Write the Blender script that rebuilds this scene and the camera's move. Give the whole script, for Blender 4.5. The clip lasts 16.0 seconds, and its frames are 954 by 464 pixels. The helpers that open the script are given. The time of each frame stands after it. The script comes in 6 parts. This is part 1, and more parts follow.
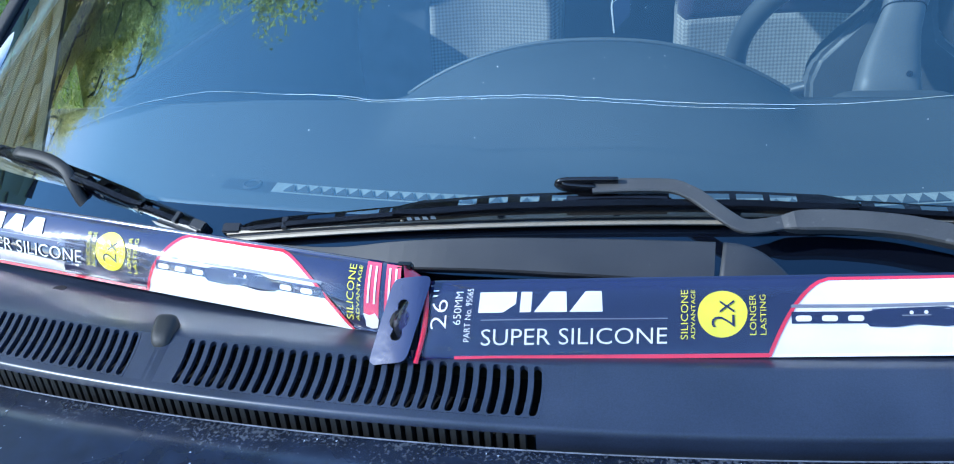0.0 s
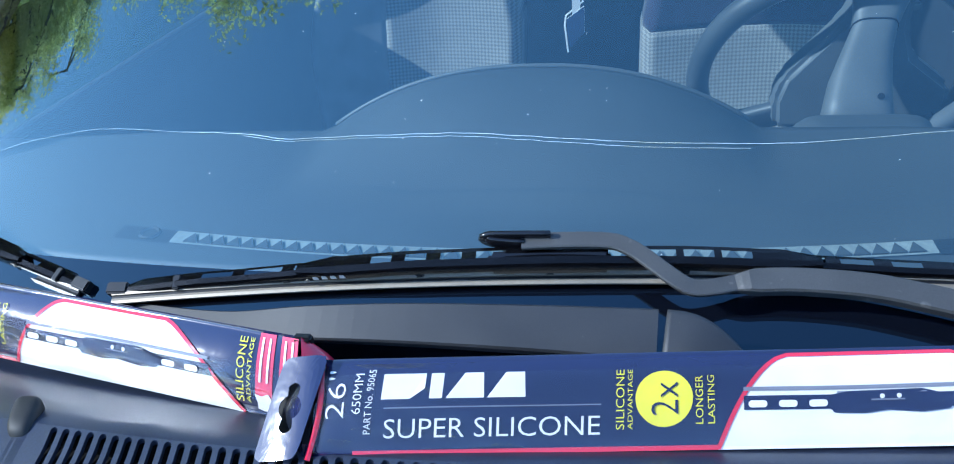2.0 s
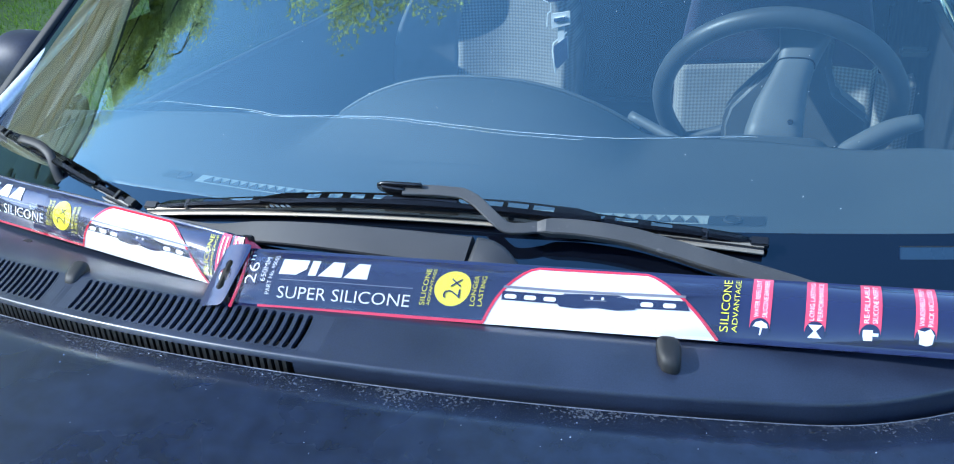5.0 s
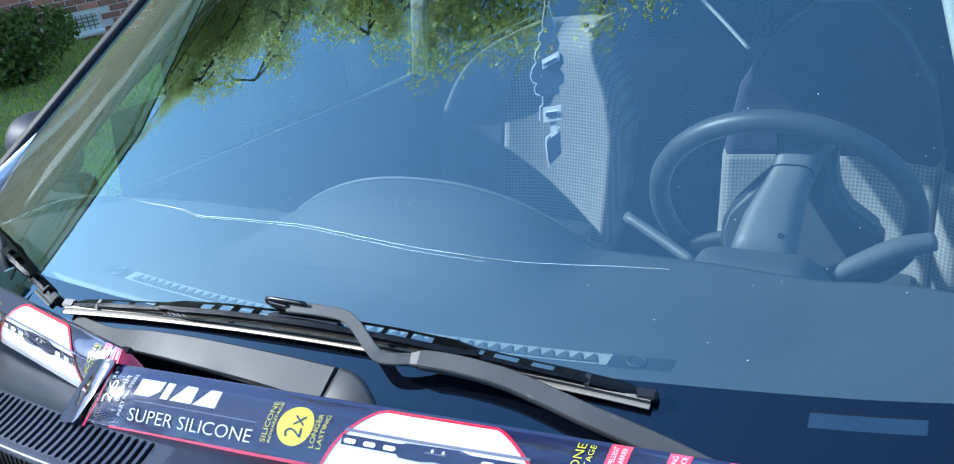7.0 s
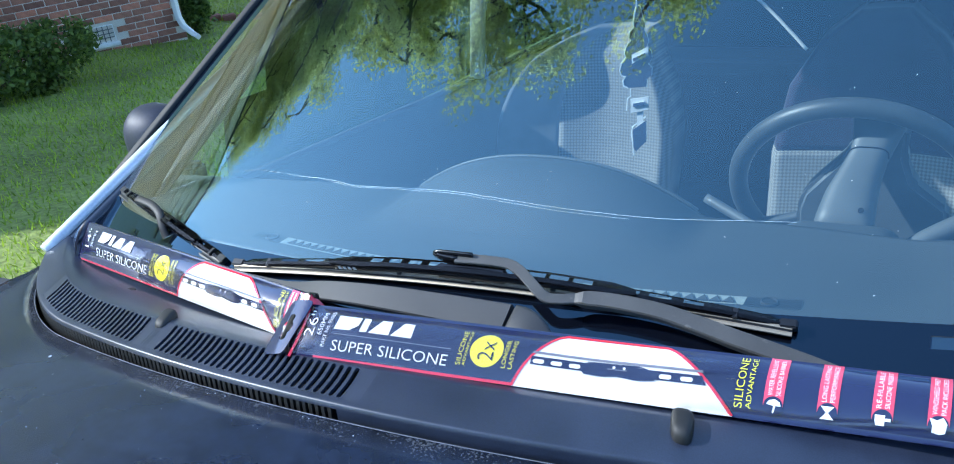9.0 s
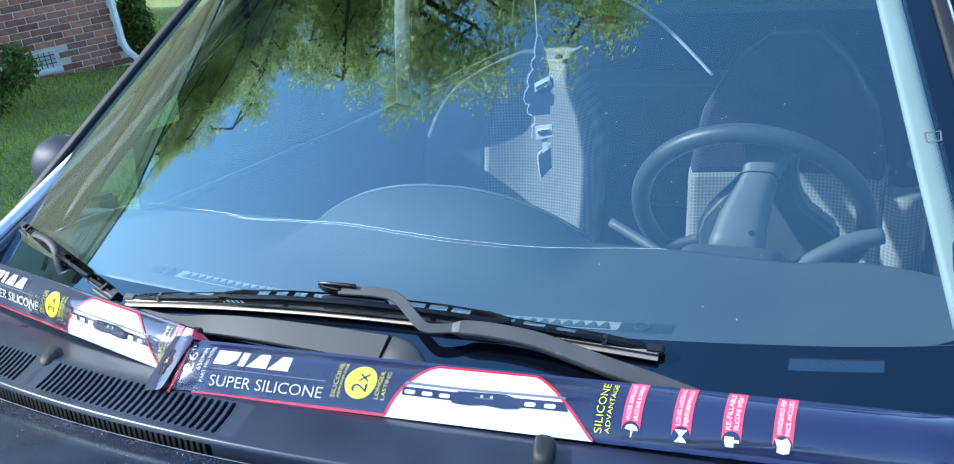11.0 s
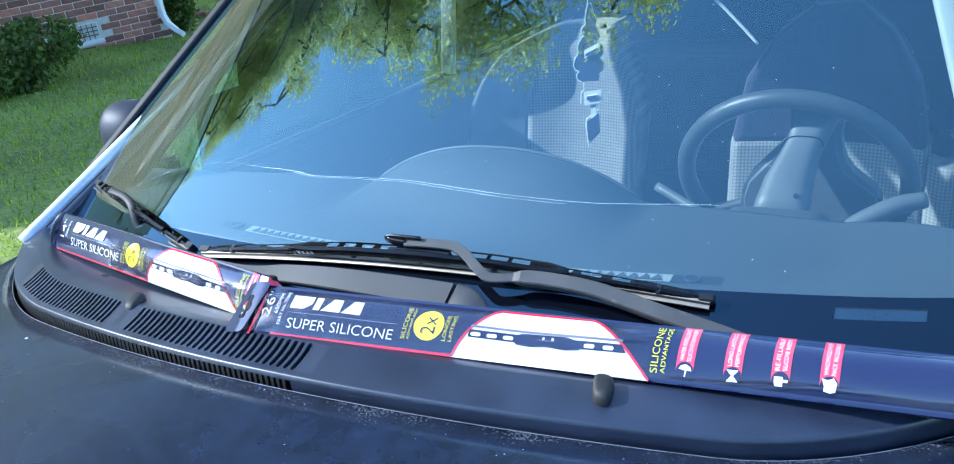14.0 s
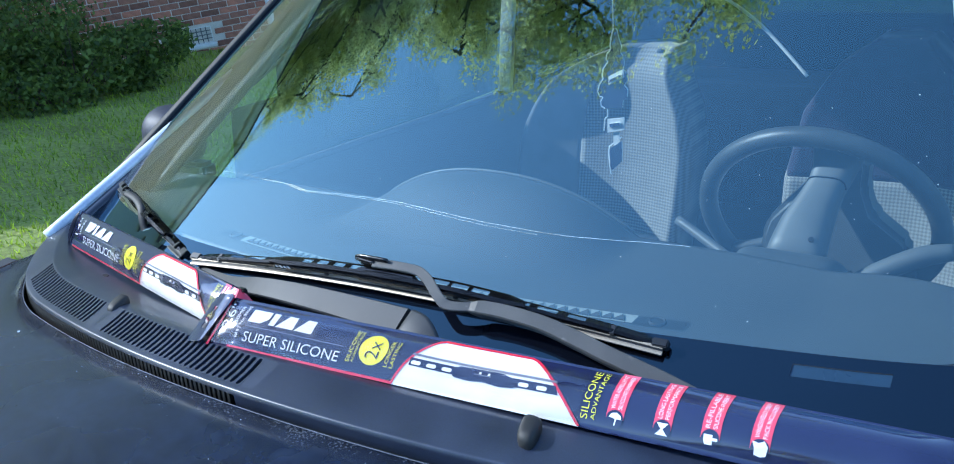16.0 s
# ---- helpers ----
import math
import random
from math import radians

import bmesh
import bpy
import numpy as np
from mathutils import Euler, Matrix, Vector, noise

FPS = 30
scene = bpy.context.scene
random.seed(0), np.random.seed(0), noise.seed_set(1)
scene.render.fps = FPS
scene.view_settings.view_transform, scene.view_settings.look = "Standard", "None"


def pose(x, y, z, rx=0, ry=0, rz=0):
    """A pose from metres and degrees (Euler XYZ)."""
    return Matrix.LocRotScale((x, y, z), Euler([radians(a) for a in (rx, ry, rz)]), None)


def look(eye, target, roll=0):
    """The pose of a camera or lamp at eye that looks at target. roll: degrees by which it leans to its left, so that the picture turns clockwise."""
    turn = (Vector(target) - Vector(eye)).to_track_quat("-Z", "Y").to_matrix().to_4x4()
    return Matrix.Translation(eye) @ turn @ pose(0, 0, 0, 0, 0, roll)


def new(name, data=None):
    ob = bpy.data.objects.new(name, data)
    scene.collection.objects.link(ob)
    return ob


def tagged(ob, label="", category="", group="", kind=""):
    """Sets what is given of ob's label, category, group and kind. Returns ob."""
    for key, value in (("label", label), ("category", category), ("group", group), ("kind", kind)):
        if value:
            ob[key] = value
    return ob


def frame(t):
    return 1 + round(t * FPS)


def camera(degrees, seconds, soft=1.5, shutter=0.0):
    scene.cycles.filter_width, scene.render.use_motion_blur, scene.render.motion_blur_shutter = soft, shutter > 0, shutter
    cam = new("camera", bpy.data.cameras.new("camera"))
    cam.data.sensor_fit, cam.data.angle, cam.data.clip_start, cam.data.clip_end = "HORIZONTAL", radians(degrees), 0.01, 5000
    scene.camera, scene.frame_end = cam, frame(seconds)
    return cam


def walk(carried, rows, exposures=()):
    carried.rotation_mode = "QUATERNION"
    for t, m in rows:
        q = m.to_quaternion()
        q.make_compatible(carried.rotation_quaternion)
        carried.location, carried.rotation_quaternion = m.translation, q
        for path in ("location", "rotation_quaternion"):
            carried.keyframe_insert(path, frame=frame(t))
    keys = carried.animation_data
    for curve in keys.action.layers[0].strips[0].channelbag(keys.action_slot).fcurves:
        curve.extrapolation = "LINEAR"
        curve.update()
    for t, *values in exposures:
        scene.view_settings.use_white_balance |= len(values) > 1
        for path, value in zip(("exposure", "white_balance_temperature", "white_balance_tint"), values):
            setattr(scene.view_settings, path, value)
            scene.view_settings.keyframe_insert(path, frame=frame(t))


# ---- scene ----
cam = camera(55.98, 16.0, 1.1)
PATH = [
    (0, (0.0716, -0.0171, 1.3761), (-0.2857, 1.6832, 0.3855), -4.69),
    (0.5, (0.0925, -0.0087, 1.3879), (-0.2398, 1.6977, 0.3991), -5.26),
    (1, (0.1091, 0.0029, 1.3984), (-0.1982, 1.7228, 0.4249), -4.60),
    (1.5, (0.1069, 0.0448, 1.3932), (-0.2064, 1.7695, 0.4303), -4.42),
    (2, (0.1002, 0.0799, 1.3644), (-0.2168, 1.7912, 0.3790), -4.58),
    (2.5, (0.1015, 0.0894, 1.3631), (-0.2209, 1.7817, 0.3471), -4.90),
    (3, (0.1116, 0.0569, 1.3772), (-0.2235, 1.7460, 0.3601), -4.83),
    (3.5, (0.1777, -0.0071, 1.3922), (-0.1983, 1.6893, 0.4018), -4.43),
    (3.7, (0.2175, -0.0209, 1.3952), (-0.2466, 1.6550, 0.4073), -5.38),
    (5.8, (0.4186, -0.1486, 1.4318), (-0.2419, 1.5537, 0.6157), -2.58),
    (6, (0.4649, -0.0951, 1.4384), (-0.2203, 1.6171, 0.6646), -1.97),
    (6.5, (0.5337, 0.0050, 1.4318), (-0.2849, 1.6582, 0.6593), -3.07),
    (7, (0.5426, 0.0329, 1.4279), (-0.3536, 1.6454, 0.6556), -5.38),
    (7.5, (0.5297, 0.0167, 1.4326), (-0.4101, 1.6075, 0.6671), -6.07),
    (8, (0.5048, -0.0367, 1.4412), (-0.4357, 1.5577, 0.6838), -6.23),
    (8.2, (0.4949, -0.0679, 1.4437), (-0.4433, 1.5301, 0.6911), -6.31),
    (10.3, (0.4572, -0.1915, 1.4285), (-0.3473, 1.4909, 0.7058), -2.45),
    (10.5, (0.4778, -0.1743, 1.4408), (-0.3292, 1.5102, 0.7259), -2.99),
    (11, (0.5413, -0.1265, 1.4418), (-0.2707, 1.5600, 0.7374), -4.97),
    (11.5, (0.5939, -0.0903, 1.4432), (-0.2291, 1.5929, 0.7438), -6.01),
    (12, (0.5959, -0.0883, 1.4453), (-0.2346, 1.5928, 0.7494), -6.12),
    (12.5, (0.5726, -0.0847, 1.4315), (-0.2836, 1.5855, 0.7409), -5.00),
    (13, (0.5750, -0.0970, 1.4227), (-0.2974, 1.5422, 0.6798), -5.01),
    (13.5, (0.5734, -0.1140, 1.4181), (-0.2977, 1.5139, 0.6491), -5.01),
    (14, (0.5374, -0.1895, 1.4429), (-0.3336, 1.4470, 0.6926), -5.25),
    (14.5, (0.5029, -0.2526, 1.4412), (-0.3468, 1.4021, 0.7062), -5.17),
    (15, (0.5345, -0.2360, 1.4432), (-0.2620, 1.4512, 0.7228), -4.26),
    (15.5, (0.6117, -0.1490, 1.4422), (-0.2370, 1.5138, 0.7248), -3.22),
    (16, (0.6511, -0.1014, 1.4388), (-0.4159, 1.4366, 0.7344), -4.13),
]
# The car stands on a lawn that falls towards the house: CAR turns the car's own axes into the level world.
CAR = pose(0, 0, 0, -11.552, -7.206, 38.412)
# the clip's camera changes its exposure a little on the way
GAIN = [(0, 0.10), (1.0, 0.03), (3.5, 0.02), (5.8, 0.28), (6.0, 0.28), (6.5, 0.20), (8.0, 0.14), (10.3, 0.35), (10.5, 0.36), (11.0, 0.30), (11.5, -0.06), (12.0, -0.45), (12.5, -0.18), (13.0, 0.20), (13.5, 0.42), (14.0, 0.45), (14.5, 0.48), (15.0, 0.0), (15.5, -0.22), (16, 0.02)]
walk(cam, [(t, CAR @ look(eye, target, roll)) for t, eye, target, roll in PATH], [(t, 1.50 + d, 5250 if t < 4 else 5600 if t < 12.2 else 5400, 6) for t, d in GAIN])

# ---- light ----
SUN_DIR = Vector((-0.5385, -0.6714, 0.5092)).normalized()
world = bpy.data.worlds.new("world")
scene.world = world
world.use_nodes = True
wn = world.node_tree
sky = wn.nodes.new("ShaderNodeTexSky")
sky.sky_type = "NISHITA"
sky.sun_disc = False
sky.sun_elevation = math.asin(SUN_DIR.z)
sky.sun_rotation = math.atan2(SUN_DIR.x, SUN_DIR.y)
sky.air_density = 1.0
sky.dust_density = 0.3
sky.ozone_density = 1.5
wn.links.new(sky.outputs[0], wn.nodes["Background"].inputs[0])
wn.nodes["Background"].inputs[1].default_value = 0.15
sun = new("sun", bpy.data.lights.new("sun", "SUN"))
sun.data.energy, sun.data.angle, sun.data.color = 2.2, radians(0.6), (1.0, 0.95, 0.87)
sun.matrix_world = look(SUN_DIR * 30, (0, 0, 0))


# ---- materials ----
def material(name, base, rough=0.5, metal=0.0, var=0.15, scale=20.0, fine=200.0, bump=0.1, dist=0.002, tint=None, coat=0.0, spec=0.5, rvar=0.1, sheen=0.0):
    """A principled surface with noise at two scales in colour, roughness and relief, in metres."""
    m = bpy.data.materials.new(name)
    m.use_nodes = True
    nt = m.node_tree
    b = nt.nodes["Principled BSDF"]
    b.inputs["Metallic"].default_value = metal
    b.inputs["Coat Weight"].default_value = coat
    b.inputs["Coat Roughness"].default_value = 0.04
    b.inputs["Specular IOR Level"].default_value = spec
    b.inputs["Sheen Weight"].default_value = sheen
    geo = nt.nodes.new("ShaderNodeTexCoord")
    a, c = nt.nodes.new("ShaderNodeTexNoise"), nt.nodes.new("ShaderNodeTexNoise")
    a.inputs["Scale"].default_value, c.inputs["Scale"].default_value = scale, fine
    a.inputs["Detail"].default_value, c.inputs["Detail"].default_value = 5, 3
    nt.links.new(geo.outputs["Object"], a.inputs["Vector"])
    nt.links.new(geo.outputs["Object"], c.inputs["Vector"])
    mixn = nt.nodes.new("ShaderNodeMath")
    mixn.operation = "MULTIPLY_ADD"
    mixn.inputs[1].default_value = 0.5
    nt.links.new(c.outputs["Fac"], mixn.inputs[0])
    half = nt.nodes.new("ShaderNodeMath")
    half.operation = "MULTIPLY"
    half.inputs[1].default_value = 0.5
    nt.links.new(a.outputs["Fac"], half.inputs[0])
    nt.links.new(half.outputs[0], mixn.inputs[2])
    ramp = nt.nodes.new("ShaderNodeValToRGB")
    lo = [max(0, v * (1 - 2.2 * var)) for v in base]
    hi = [min(1, v * (1 + 2.2 * var)) for v in (tint or base)]
    ramp.color_ramp.elements[0].position, ramp.color_ramp.elements[1].position = 0.25, 0.75
    ramp.color_ramp.elements[0].color, ramp.color_ramp.elements[1].color = (*lo, 1), (*hi, 1)
    nt.links.new(mixn.outputs[0], ramp.inputs[0])
    nt.links.new(ramp.outputs[0], b.inputs["Base Color"])
    rr = nt.nodes.new("ShaderNodeMapRange")
    rr.inputs[3].default_value, rr.inputs[4].default_value = max(0.01, rough - rvar), min(1, rough + rvar)
    nt.links.new(a.outputs["Fac"], rr.inputs[0])
    nt.links.new(rr.outputs[0], b.inputs["Roughness"])
    if bump:
        bp = nt.nodes.new("ShaderNodeBump")
        bp.inputs["Strength"].default_value, bp.inputs["Distance"].default_value = bump, dist
        nt.links.new(c.outputs["Fac"], bp.inputs["Height"])
        nt.links.new(bp.outputs[0], b.inputs["Normal"])
    m["bsdf"] = b.name
    return m


def thin_glass(name, tint, ior, gloss=(0.66, 0.96, 1.0)):
    """A pane: clear, with mirror reflection that follows Fresnel."""
    m = bpy.data.materials.new(name)
    m.use_nodes = True
    nt = m.node_tree
    out = nt.nodes["Material Output"]
    nt.nodes.remove(nt.nodes["Principled BSDF"])
    tr, gl, mx, fr = (nt.nodes.new(n) for n in ("ShaderNodeBsdfTransparent", "ShaderNodeBsdfGlossy", "ShaderNodeMixShader", "ShaderNodeFresnel"))
    tr.inputs[0].default_value = (*tint, 1)
    gl.inputs["Roughness"].default_value = 0.003
    gl.inputs[0].default_value = (*gloss, 1)
    fr.inputs["IOR"].default_value = ior
    nt.links.new(fr.outputs[0], mx.inputs[0])
    nt.links.new(tr.outputs[0], mx.inputs[1])
    nt.links.new(gl.outputs[0], mx.inputs[2])
    nt.links.new(mx.outputs[0], out.inputs[0])
    return m


def boost_edge_reflection(m, tone, ior):
    """Puts a warmer, stronger house reflection into the pane's side, where the attribute rises."""
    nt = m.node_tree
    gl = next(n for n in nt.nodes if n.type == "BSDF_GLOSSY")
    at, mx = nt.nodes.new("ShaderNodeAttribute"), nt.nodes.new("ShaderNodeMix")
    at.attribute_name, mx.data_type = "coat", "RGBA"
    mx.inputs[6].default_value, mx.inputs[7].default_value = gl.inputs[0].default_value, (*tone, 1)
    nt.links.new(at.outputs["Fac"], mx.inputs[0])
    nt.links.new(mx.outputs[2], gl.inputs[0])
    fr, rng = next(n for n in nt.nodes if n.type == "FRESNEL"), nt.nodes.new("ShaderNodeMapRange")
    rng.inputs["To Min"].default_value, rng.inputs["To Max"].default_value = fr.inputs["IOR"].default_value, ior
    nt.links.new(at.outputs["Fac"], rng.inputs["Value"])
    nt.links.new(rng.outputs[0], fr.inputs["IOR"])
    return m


def backed_glass(name, base, ior, gloss):
    """Glass over an opaque dark enamel."""
    m = thin_glass(name, (1, 1, 1), ior, gloss)
    nt = m.node_tree
    mx = next(n for n in nt.nodes if n.type == "MIX_SHADER")
    df = nt.nodes.new("ShaderNodeBsdfDiffuse")
    df.inputs[0].default_value = (*base, 1)
    nt.links.new(df.outputs[0], mx.inputs[1])
    return m


def flat_print(name, colour, rough=0.12):
    """Ink under clear film: plain colour, glossy."""
    return material(name, colour, rough, var=0.03, scale=60, fine=38, bump=0.40, dist=0.0016, coat=1.0, rvar=0.03)


def speckled(m, colour, scale, lo, hi, patch=6.0, attr=None, amount=1.0):
    """Adds flecks and worn patches of another colour, where the attribute allows."""
    nt = m.node_tree
    b = nt.nodes["Principled BSDF"]
    src = b.inputs["Base Color"].links[0].from_socket
    co = nt.nodes.new("ShaderNodeTexCoord")
    n1, n2 = nt.nodes.new("ShaderNodeTexNoise"), nt.nodes.new("ShaderNodeTexNoise")
    n1.inputs["Scale"].default_value, n1.inputs["Detail"].default_value = scale, 6
    n2.inputs["Scale"].default_value = patch
    for n in (n1, n2):
        nt.links.new(co.outputs["Object"], n.inputs["Vector"])
    add = nt.nodes.new("ShaderNodeMath")
    add.operation = "MULTIPLY_ADD"
    add.inputs[1].default_value = 0.45
    nt.links.new(n2.outputs["Fac"], add.inputs[0])
    nt.links.new(n1.outputs["Fac"], add.inputs[2])
    last = add.outputs[0]
    if attr:
        at = nt.nodes.new("ShaderNodeAttribute")
        at.attribute_name = attr
        ad2 = nt.nodes.new("ShaderNodeMath")
        ad2.operation = "MULTIPLY_ADD"
        ad2.inputs[1].default_value = 0.35
        nt.links.new(at.outputs["Fac"], ad2.inputs[0])
        nt.links.new(last, ad2.inputs[2])
        last = ad2.outputs[0]
    mr = nt.nodes.new("ShaderNodeMapRange")
    mr.inputs[1].default_value, mr.inputs[2].default_value, mr.inputs[4].default_value = lo, hi, amount
    nt.links.new(last, mr.inputs[0])
    mx = nt.nodes.new("ShaderNodeMix")
    mx.data_type = "RGBA"
    nt.links.new(mr.outputs[0], mx.inputs[0])
    nt.links.new(src, mx.inputs[6])
    mx.inputs[7].default_value = (*colour, 1)
    nt.links.new(mx.outputs[2], b.inputs["Base Color"])
    return m


NAVY = speckled(material("hood_paint", (0.012, 0.018, 0.036), 0.26, var=0.32, scale=5, fine=60, bump=0.03, dist=0.0004, rvar=0.08, spec=0.5), (0.40, 0.42, 0.45), 420, 1.06, 1.24, 22, "edge", 0.30)
BODY = material("body_paint", (0.015, 0.018, 0.03), 0.15, var=0.15, scale=5, fine=400, bump=0.01, coat=0.7, rvar=0.05)
PLASTIC = speckled(material("cowl_plastic", (0.019, 0.025, 0.045), 0.36, var=0.28, scale=14, fine=900, bump=0.10, dist=0.0004, rvar=0.10, spec=0.72), (0.06, 0.065, 0.08), 30, 0.90, 1.15, 5, None, 0.5)
BLACK = material("black_plastic", (0.008, 0.008, 0.009), 0.35, var=0.2, fine=700, bump=0.05, dist=0.0004)
GLOSSBLACK = material("gloss_black", (0.006, 0.006, 0.008), 0.20, var=0.15, fine=700, bump=0.02, dist=0.0003, rvar=0.06)
DARKARM = speckled(material("dark_arm_plastic", (0.022, 0.023, 0.026), 0.5, var=0.14, scale=30, fine=1200, bump=0.05, dist=0.0004), (0.20, 0.19, 0.17), 110, 0.94, 1.10, 25, None, 0.6)
ARM = speckled(material("arm_plastic", (0.055, 0.054, 0.052), 0.46, var=0.14, scale=30, fine=1200, bump=0.04, dist=0.0004), (0.20, 0.19, 0.17), 110, 0.88, 1.05, 25, None, 0.6)
# Near-black colour that stands for the shade inside openings.
RECESS_SHADE = material("recess_shade", (0.003, 0.003, 0.004), 0.8, bump=0)
RUBBER = material("rubber", (0.010, 0.010, 0.010), 0.6, fine=800, bump=0.1, dist=0.0004)
STEEL = material("dull_steel", (0.30, 0.26, 0.20), 0.48, 0.5, var=0.08, fine=500, bump=0.02, dist=0.0003)
# High index and tinted gloss deepen the reflected sky; the left side is warmed.
GLASS = boost_edge_reflection(thin_glass("windscreen_glass", (0.72, 0.88, 0.94), 2.5), (1.0, 0.88, 0.76), 3.8)
MOULDING = material("drip_moulding", (0.62, 0.64, 0.68), 0.32, 0.35, var=0.08, fine=300, bump=0.03, dist=0.0004)
# Dark tint added to the rear panes to keep daylight out of the cabin.
DARKGLASS = thin_glass("tinted_glass", (0.10, 0.11, 0.12), 1.5)
FILM = thin_glass("clear_film", (0.90, 0.90, 0.90), 1.50, (1.0, 1.0, 1.0))
SIDEGLASS = thin_glass("side_glass", (0.11, 0.11, 0.105), 1.5)
FRIT = backed_glass("ceramic_band", (0.003, 0.004, 0.008), 1.75, (0.5, 0.8, 1.0))
CRACK = material("crack_edge", (0.75, 0.85, 0.9), 0.07, metal=0.5, var=0.1, bump=0, spec=1.0)
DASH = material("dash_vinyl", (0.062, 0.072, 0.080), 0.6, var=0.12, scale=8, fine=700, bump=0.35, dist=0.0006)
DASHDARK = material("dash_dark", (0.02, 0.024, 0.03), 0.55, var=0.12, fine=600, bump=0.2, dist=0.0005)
WHEELSKIN = material("wheel_leather", (0.06, 0.068, 0.075), 0.42, var=0.15, scale=30, fine=900, bump=0.25, dist=0.0005)
GREYTRIM = material("grey_trim", (0.11, 0.12, 0.125), 0.5, var=0.1, fine=700, bump=0.2, dist=0.0004)
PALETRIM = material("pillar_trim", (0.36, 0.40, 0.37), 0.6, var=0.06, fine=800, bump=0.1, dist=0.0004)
# Driver's upper backrest: shade put into a dark violet cloth colour.
SHADE_CLOTH = material("seat_shade", (0.022, 0.019, 0.045), 0.9, var=0.2, scale=40, fine=1500, bump=0.3, dist=0.0006, sheen=0.2)
HEADLINER = material("interior_dark", (0.03, 0.033, 0.04), 0.9, var=0.2, fine=900, bump=0.2)
RED = flat_print("red_ink", (0.62, 0.025, 0.06))
INK = flat_print("navy_ink", (0.014, 0.018, 0.060))
WHITEINK = flat_print("white_ink", (0.82, 0.82, 0.82))
YELLOW = flat_print("yellow_ink", (0.80, 0.74, 0.04))
PINK = flat_print("pale_red_ink", (0.70, 0.06, 0.11))
GREYINK = flat_print("grey_ink", (0.20, 0.21, 0.26))
BLUEINK = flat_print("blue_ink", (0.10, 0.35, 0.62))
LEAFDRY = material("dry_leaf", (0.55, 0.42, 0.16), 0.7, bump=0.3)
LAWN_EARTH = material("lawn_soil", (0.10, 0.14, 0.03), 0.95, var=0.35, scale=1.2, fine=30, bump=0.6, dist=0.03, tint=(0.20, 0.24, 0.06))
MORTAR = material("mortar", (0.72, 0.66, 0.58), 0.9, var=0.15, scale=5, fine=120, bump=0.4, dist=0.003)
WHITEPAINT = material("white_paint", (0.78, 0.78, 0.76), 0.5, var=0.06, scale=6, fine=80, bump=0.1)
SIDING = material("cream_siding", (0.92, 0.80, 0.56), 0.6, var=0.04, scale=3, fine=60, bump=0.1)
SHINGLE = material("roof_shingle", (0.08, 0.075, 0.07), 0.9, var=0.3, scale=6, fine=90, bump=0.5, dist=0.01)
BARK = material("bark", (0.09, 0.07, 0.055), 0.9, var=0.35, scale=12, fine=60, bump=0.7, dist=0.02)
DARKVENT = material("vent_dark", (0.01, 0.012, 0.018), 0.7, bump=0)
TERRACOTTA = material("edging_brick", (0.28, 0.13, 0.09), 0.9, var=0.25, scale=10, fine=90, bump=0.4)


def by_random(m, lo, hi, mid=None):
    """Lets the colour vary from piece to piece."""
    nt = m.node_tree
    b = nt.nodes["Principled BSDF"]
    src = b.inputs["Base Color"].links[0].from_socket
    info, ramp, mx = nt.nodes.new("ShaderNodeObjectInfo"), nt.nodes.new("ShaderNodeValToRGB"), nt.nodes.new("ShaderNodeMix")
    ramp.color_ramp.elements[0].color, ramp.color_ramp.elements[1].color = (*lo, 1), (*hi, 1)
    if mid:
        e = ramp.color_ramp.elements.new(0.5)
        e.color = (*mid, 1)
    nt.links.new(info.outputs["Random"], ramp.inputs[0])
    mx.data_type, mx.blend_type = "RGBA", "MULTIPLY"
    mx.inputs[0].default_value = 1.0
    nt.links.new(src, mx.inputs[6])
    nt.links.new(ramp.outputs[0], mx.inputs[7])
    nt.links.new(mx.outputs[2], b.inputs["Base Color"])
    return m


def by_island(m, lo, hi):
    """Lets the colour vary from leaf to leaf in a joined mesh."""
    nt = m.node_tree
    b = nt.nodes["Principled BSDF"]
    geo, ramp = nt.nodes.new("ShaderNodeNewGeometry"), nt.nodes.new("ShaderNodeValToRGB")
    ramp.color_ramp.elements[0].color, ramp.color_ramp.elements[1].color = (*lo, 1), (*hi, 1)
    nt.links.new(geo.outputs["Random Per Island"], ramp.inputs[0])
    nt.links.new(ramp.outputs[0], b.inputs["Base Color"])
    b.inputs["Subsurface Weight"].default_value = 0.0
    return m


def see_through(m, share):
    """Thin leaves let part of the light through."""
    nt = m.node_tree
    b, out = nt.nodes["Principled BSDF"], next(n for n in nt.nodes if n.type == "OUTPUT_MATERIAL")
    tr, mx = nt.nodes.new("ShaderNodeBsdfTranslucent"), nt.nodes.new("ShaderNodeMixShader")
    nt.links.new(b.inputs["Base Color"].links[0].from_socket, tr.inputs[0])
    mx.inputs[0].default_value = share
    nt.links.new(b.outputs[0], mx.inputs[1])
    nt.links.new(tr.outputs[0], mx.inputs[2])
    nt.links.new(mx.outputs[0], out.inputs[0])
    return m


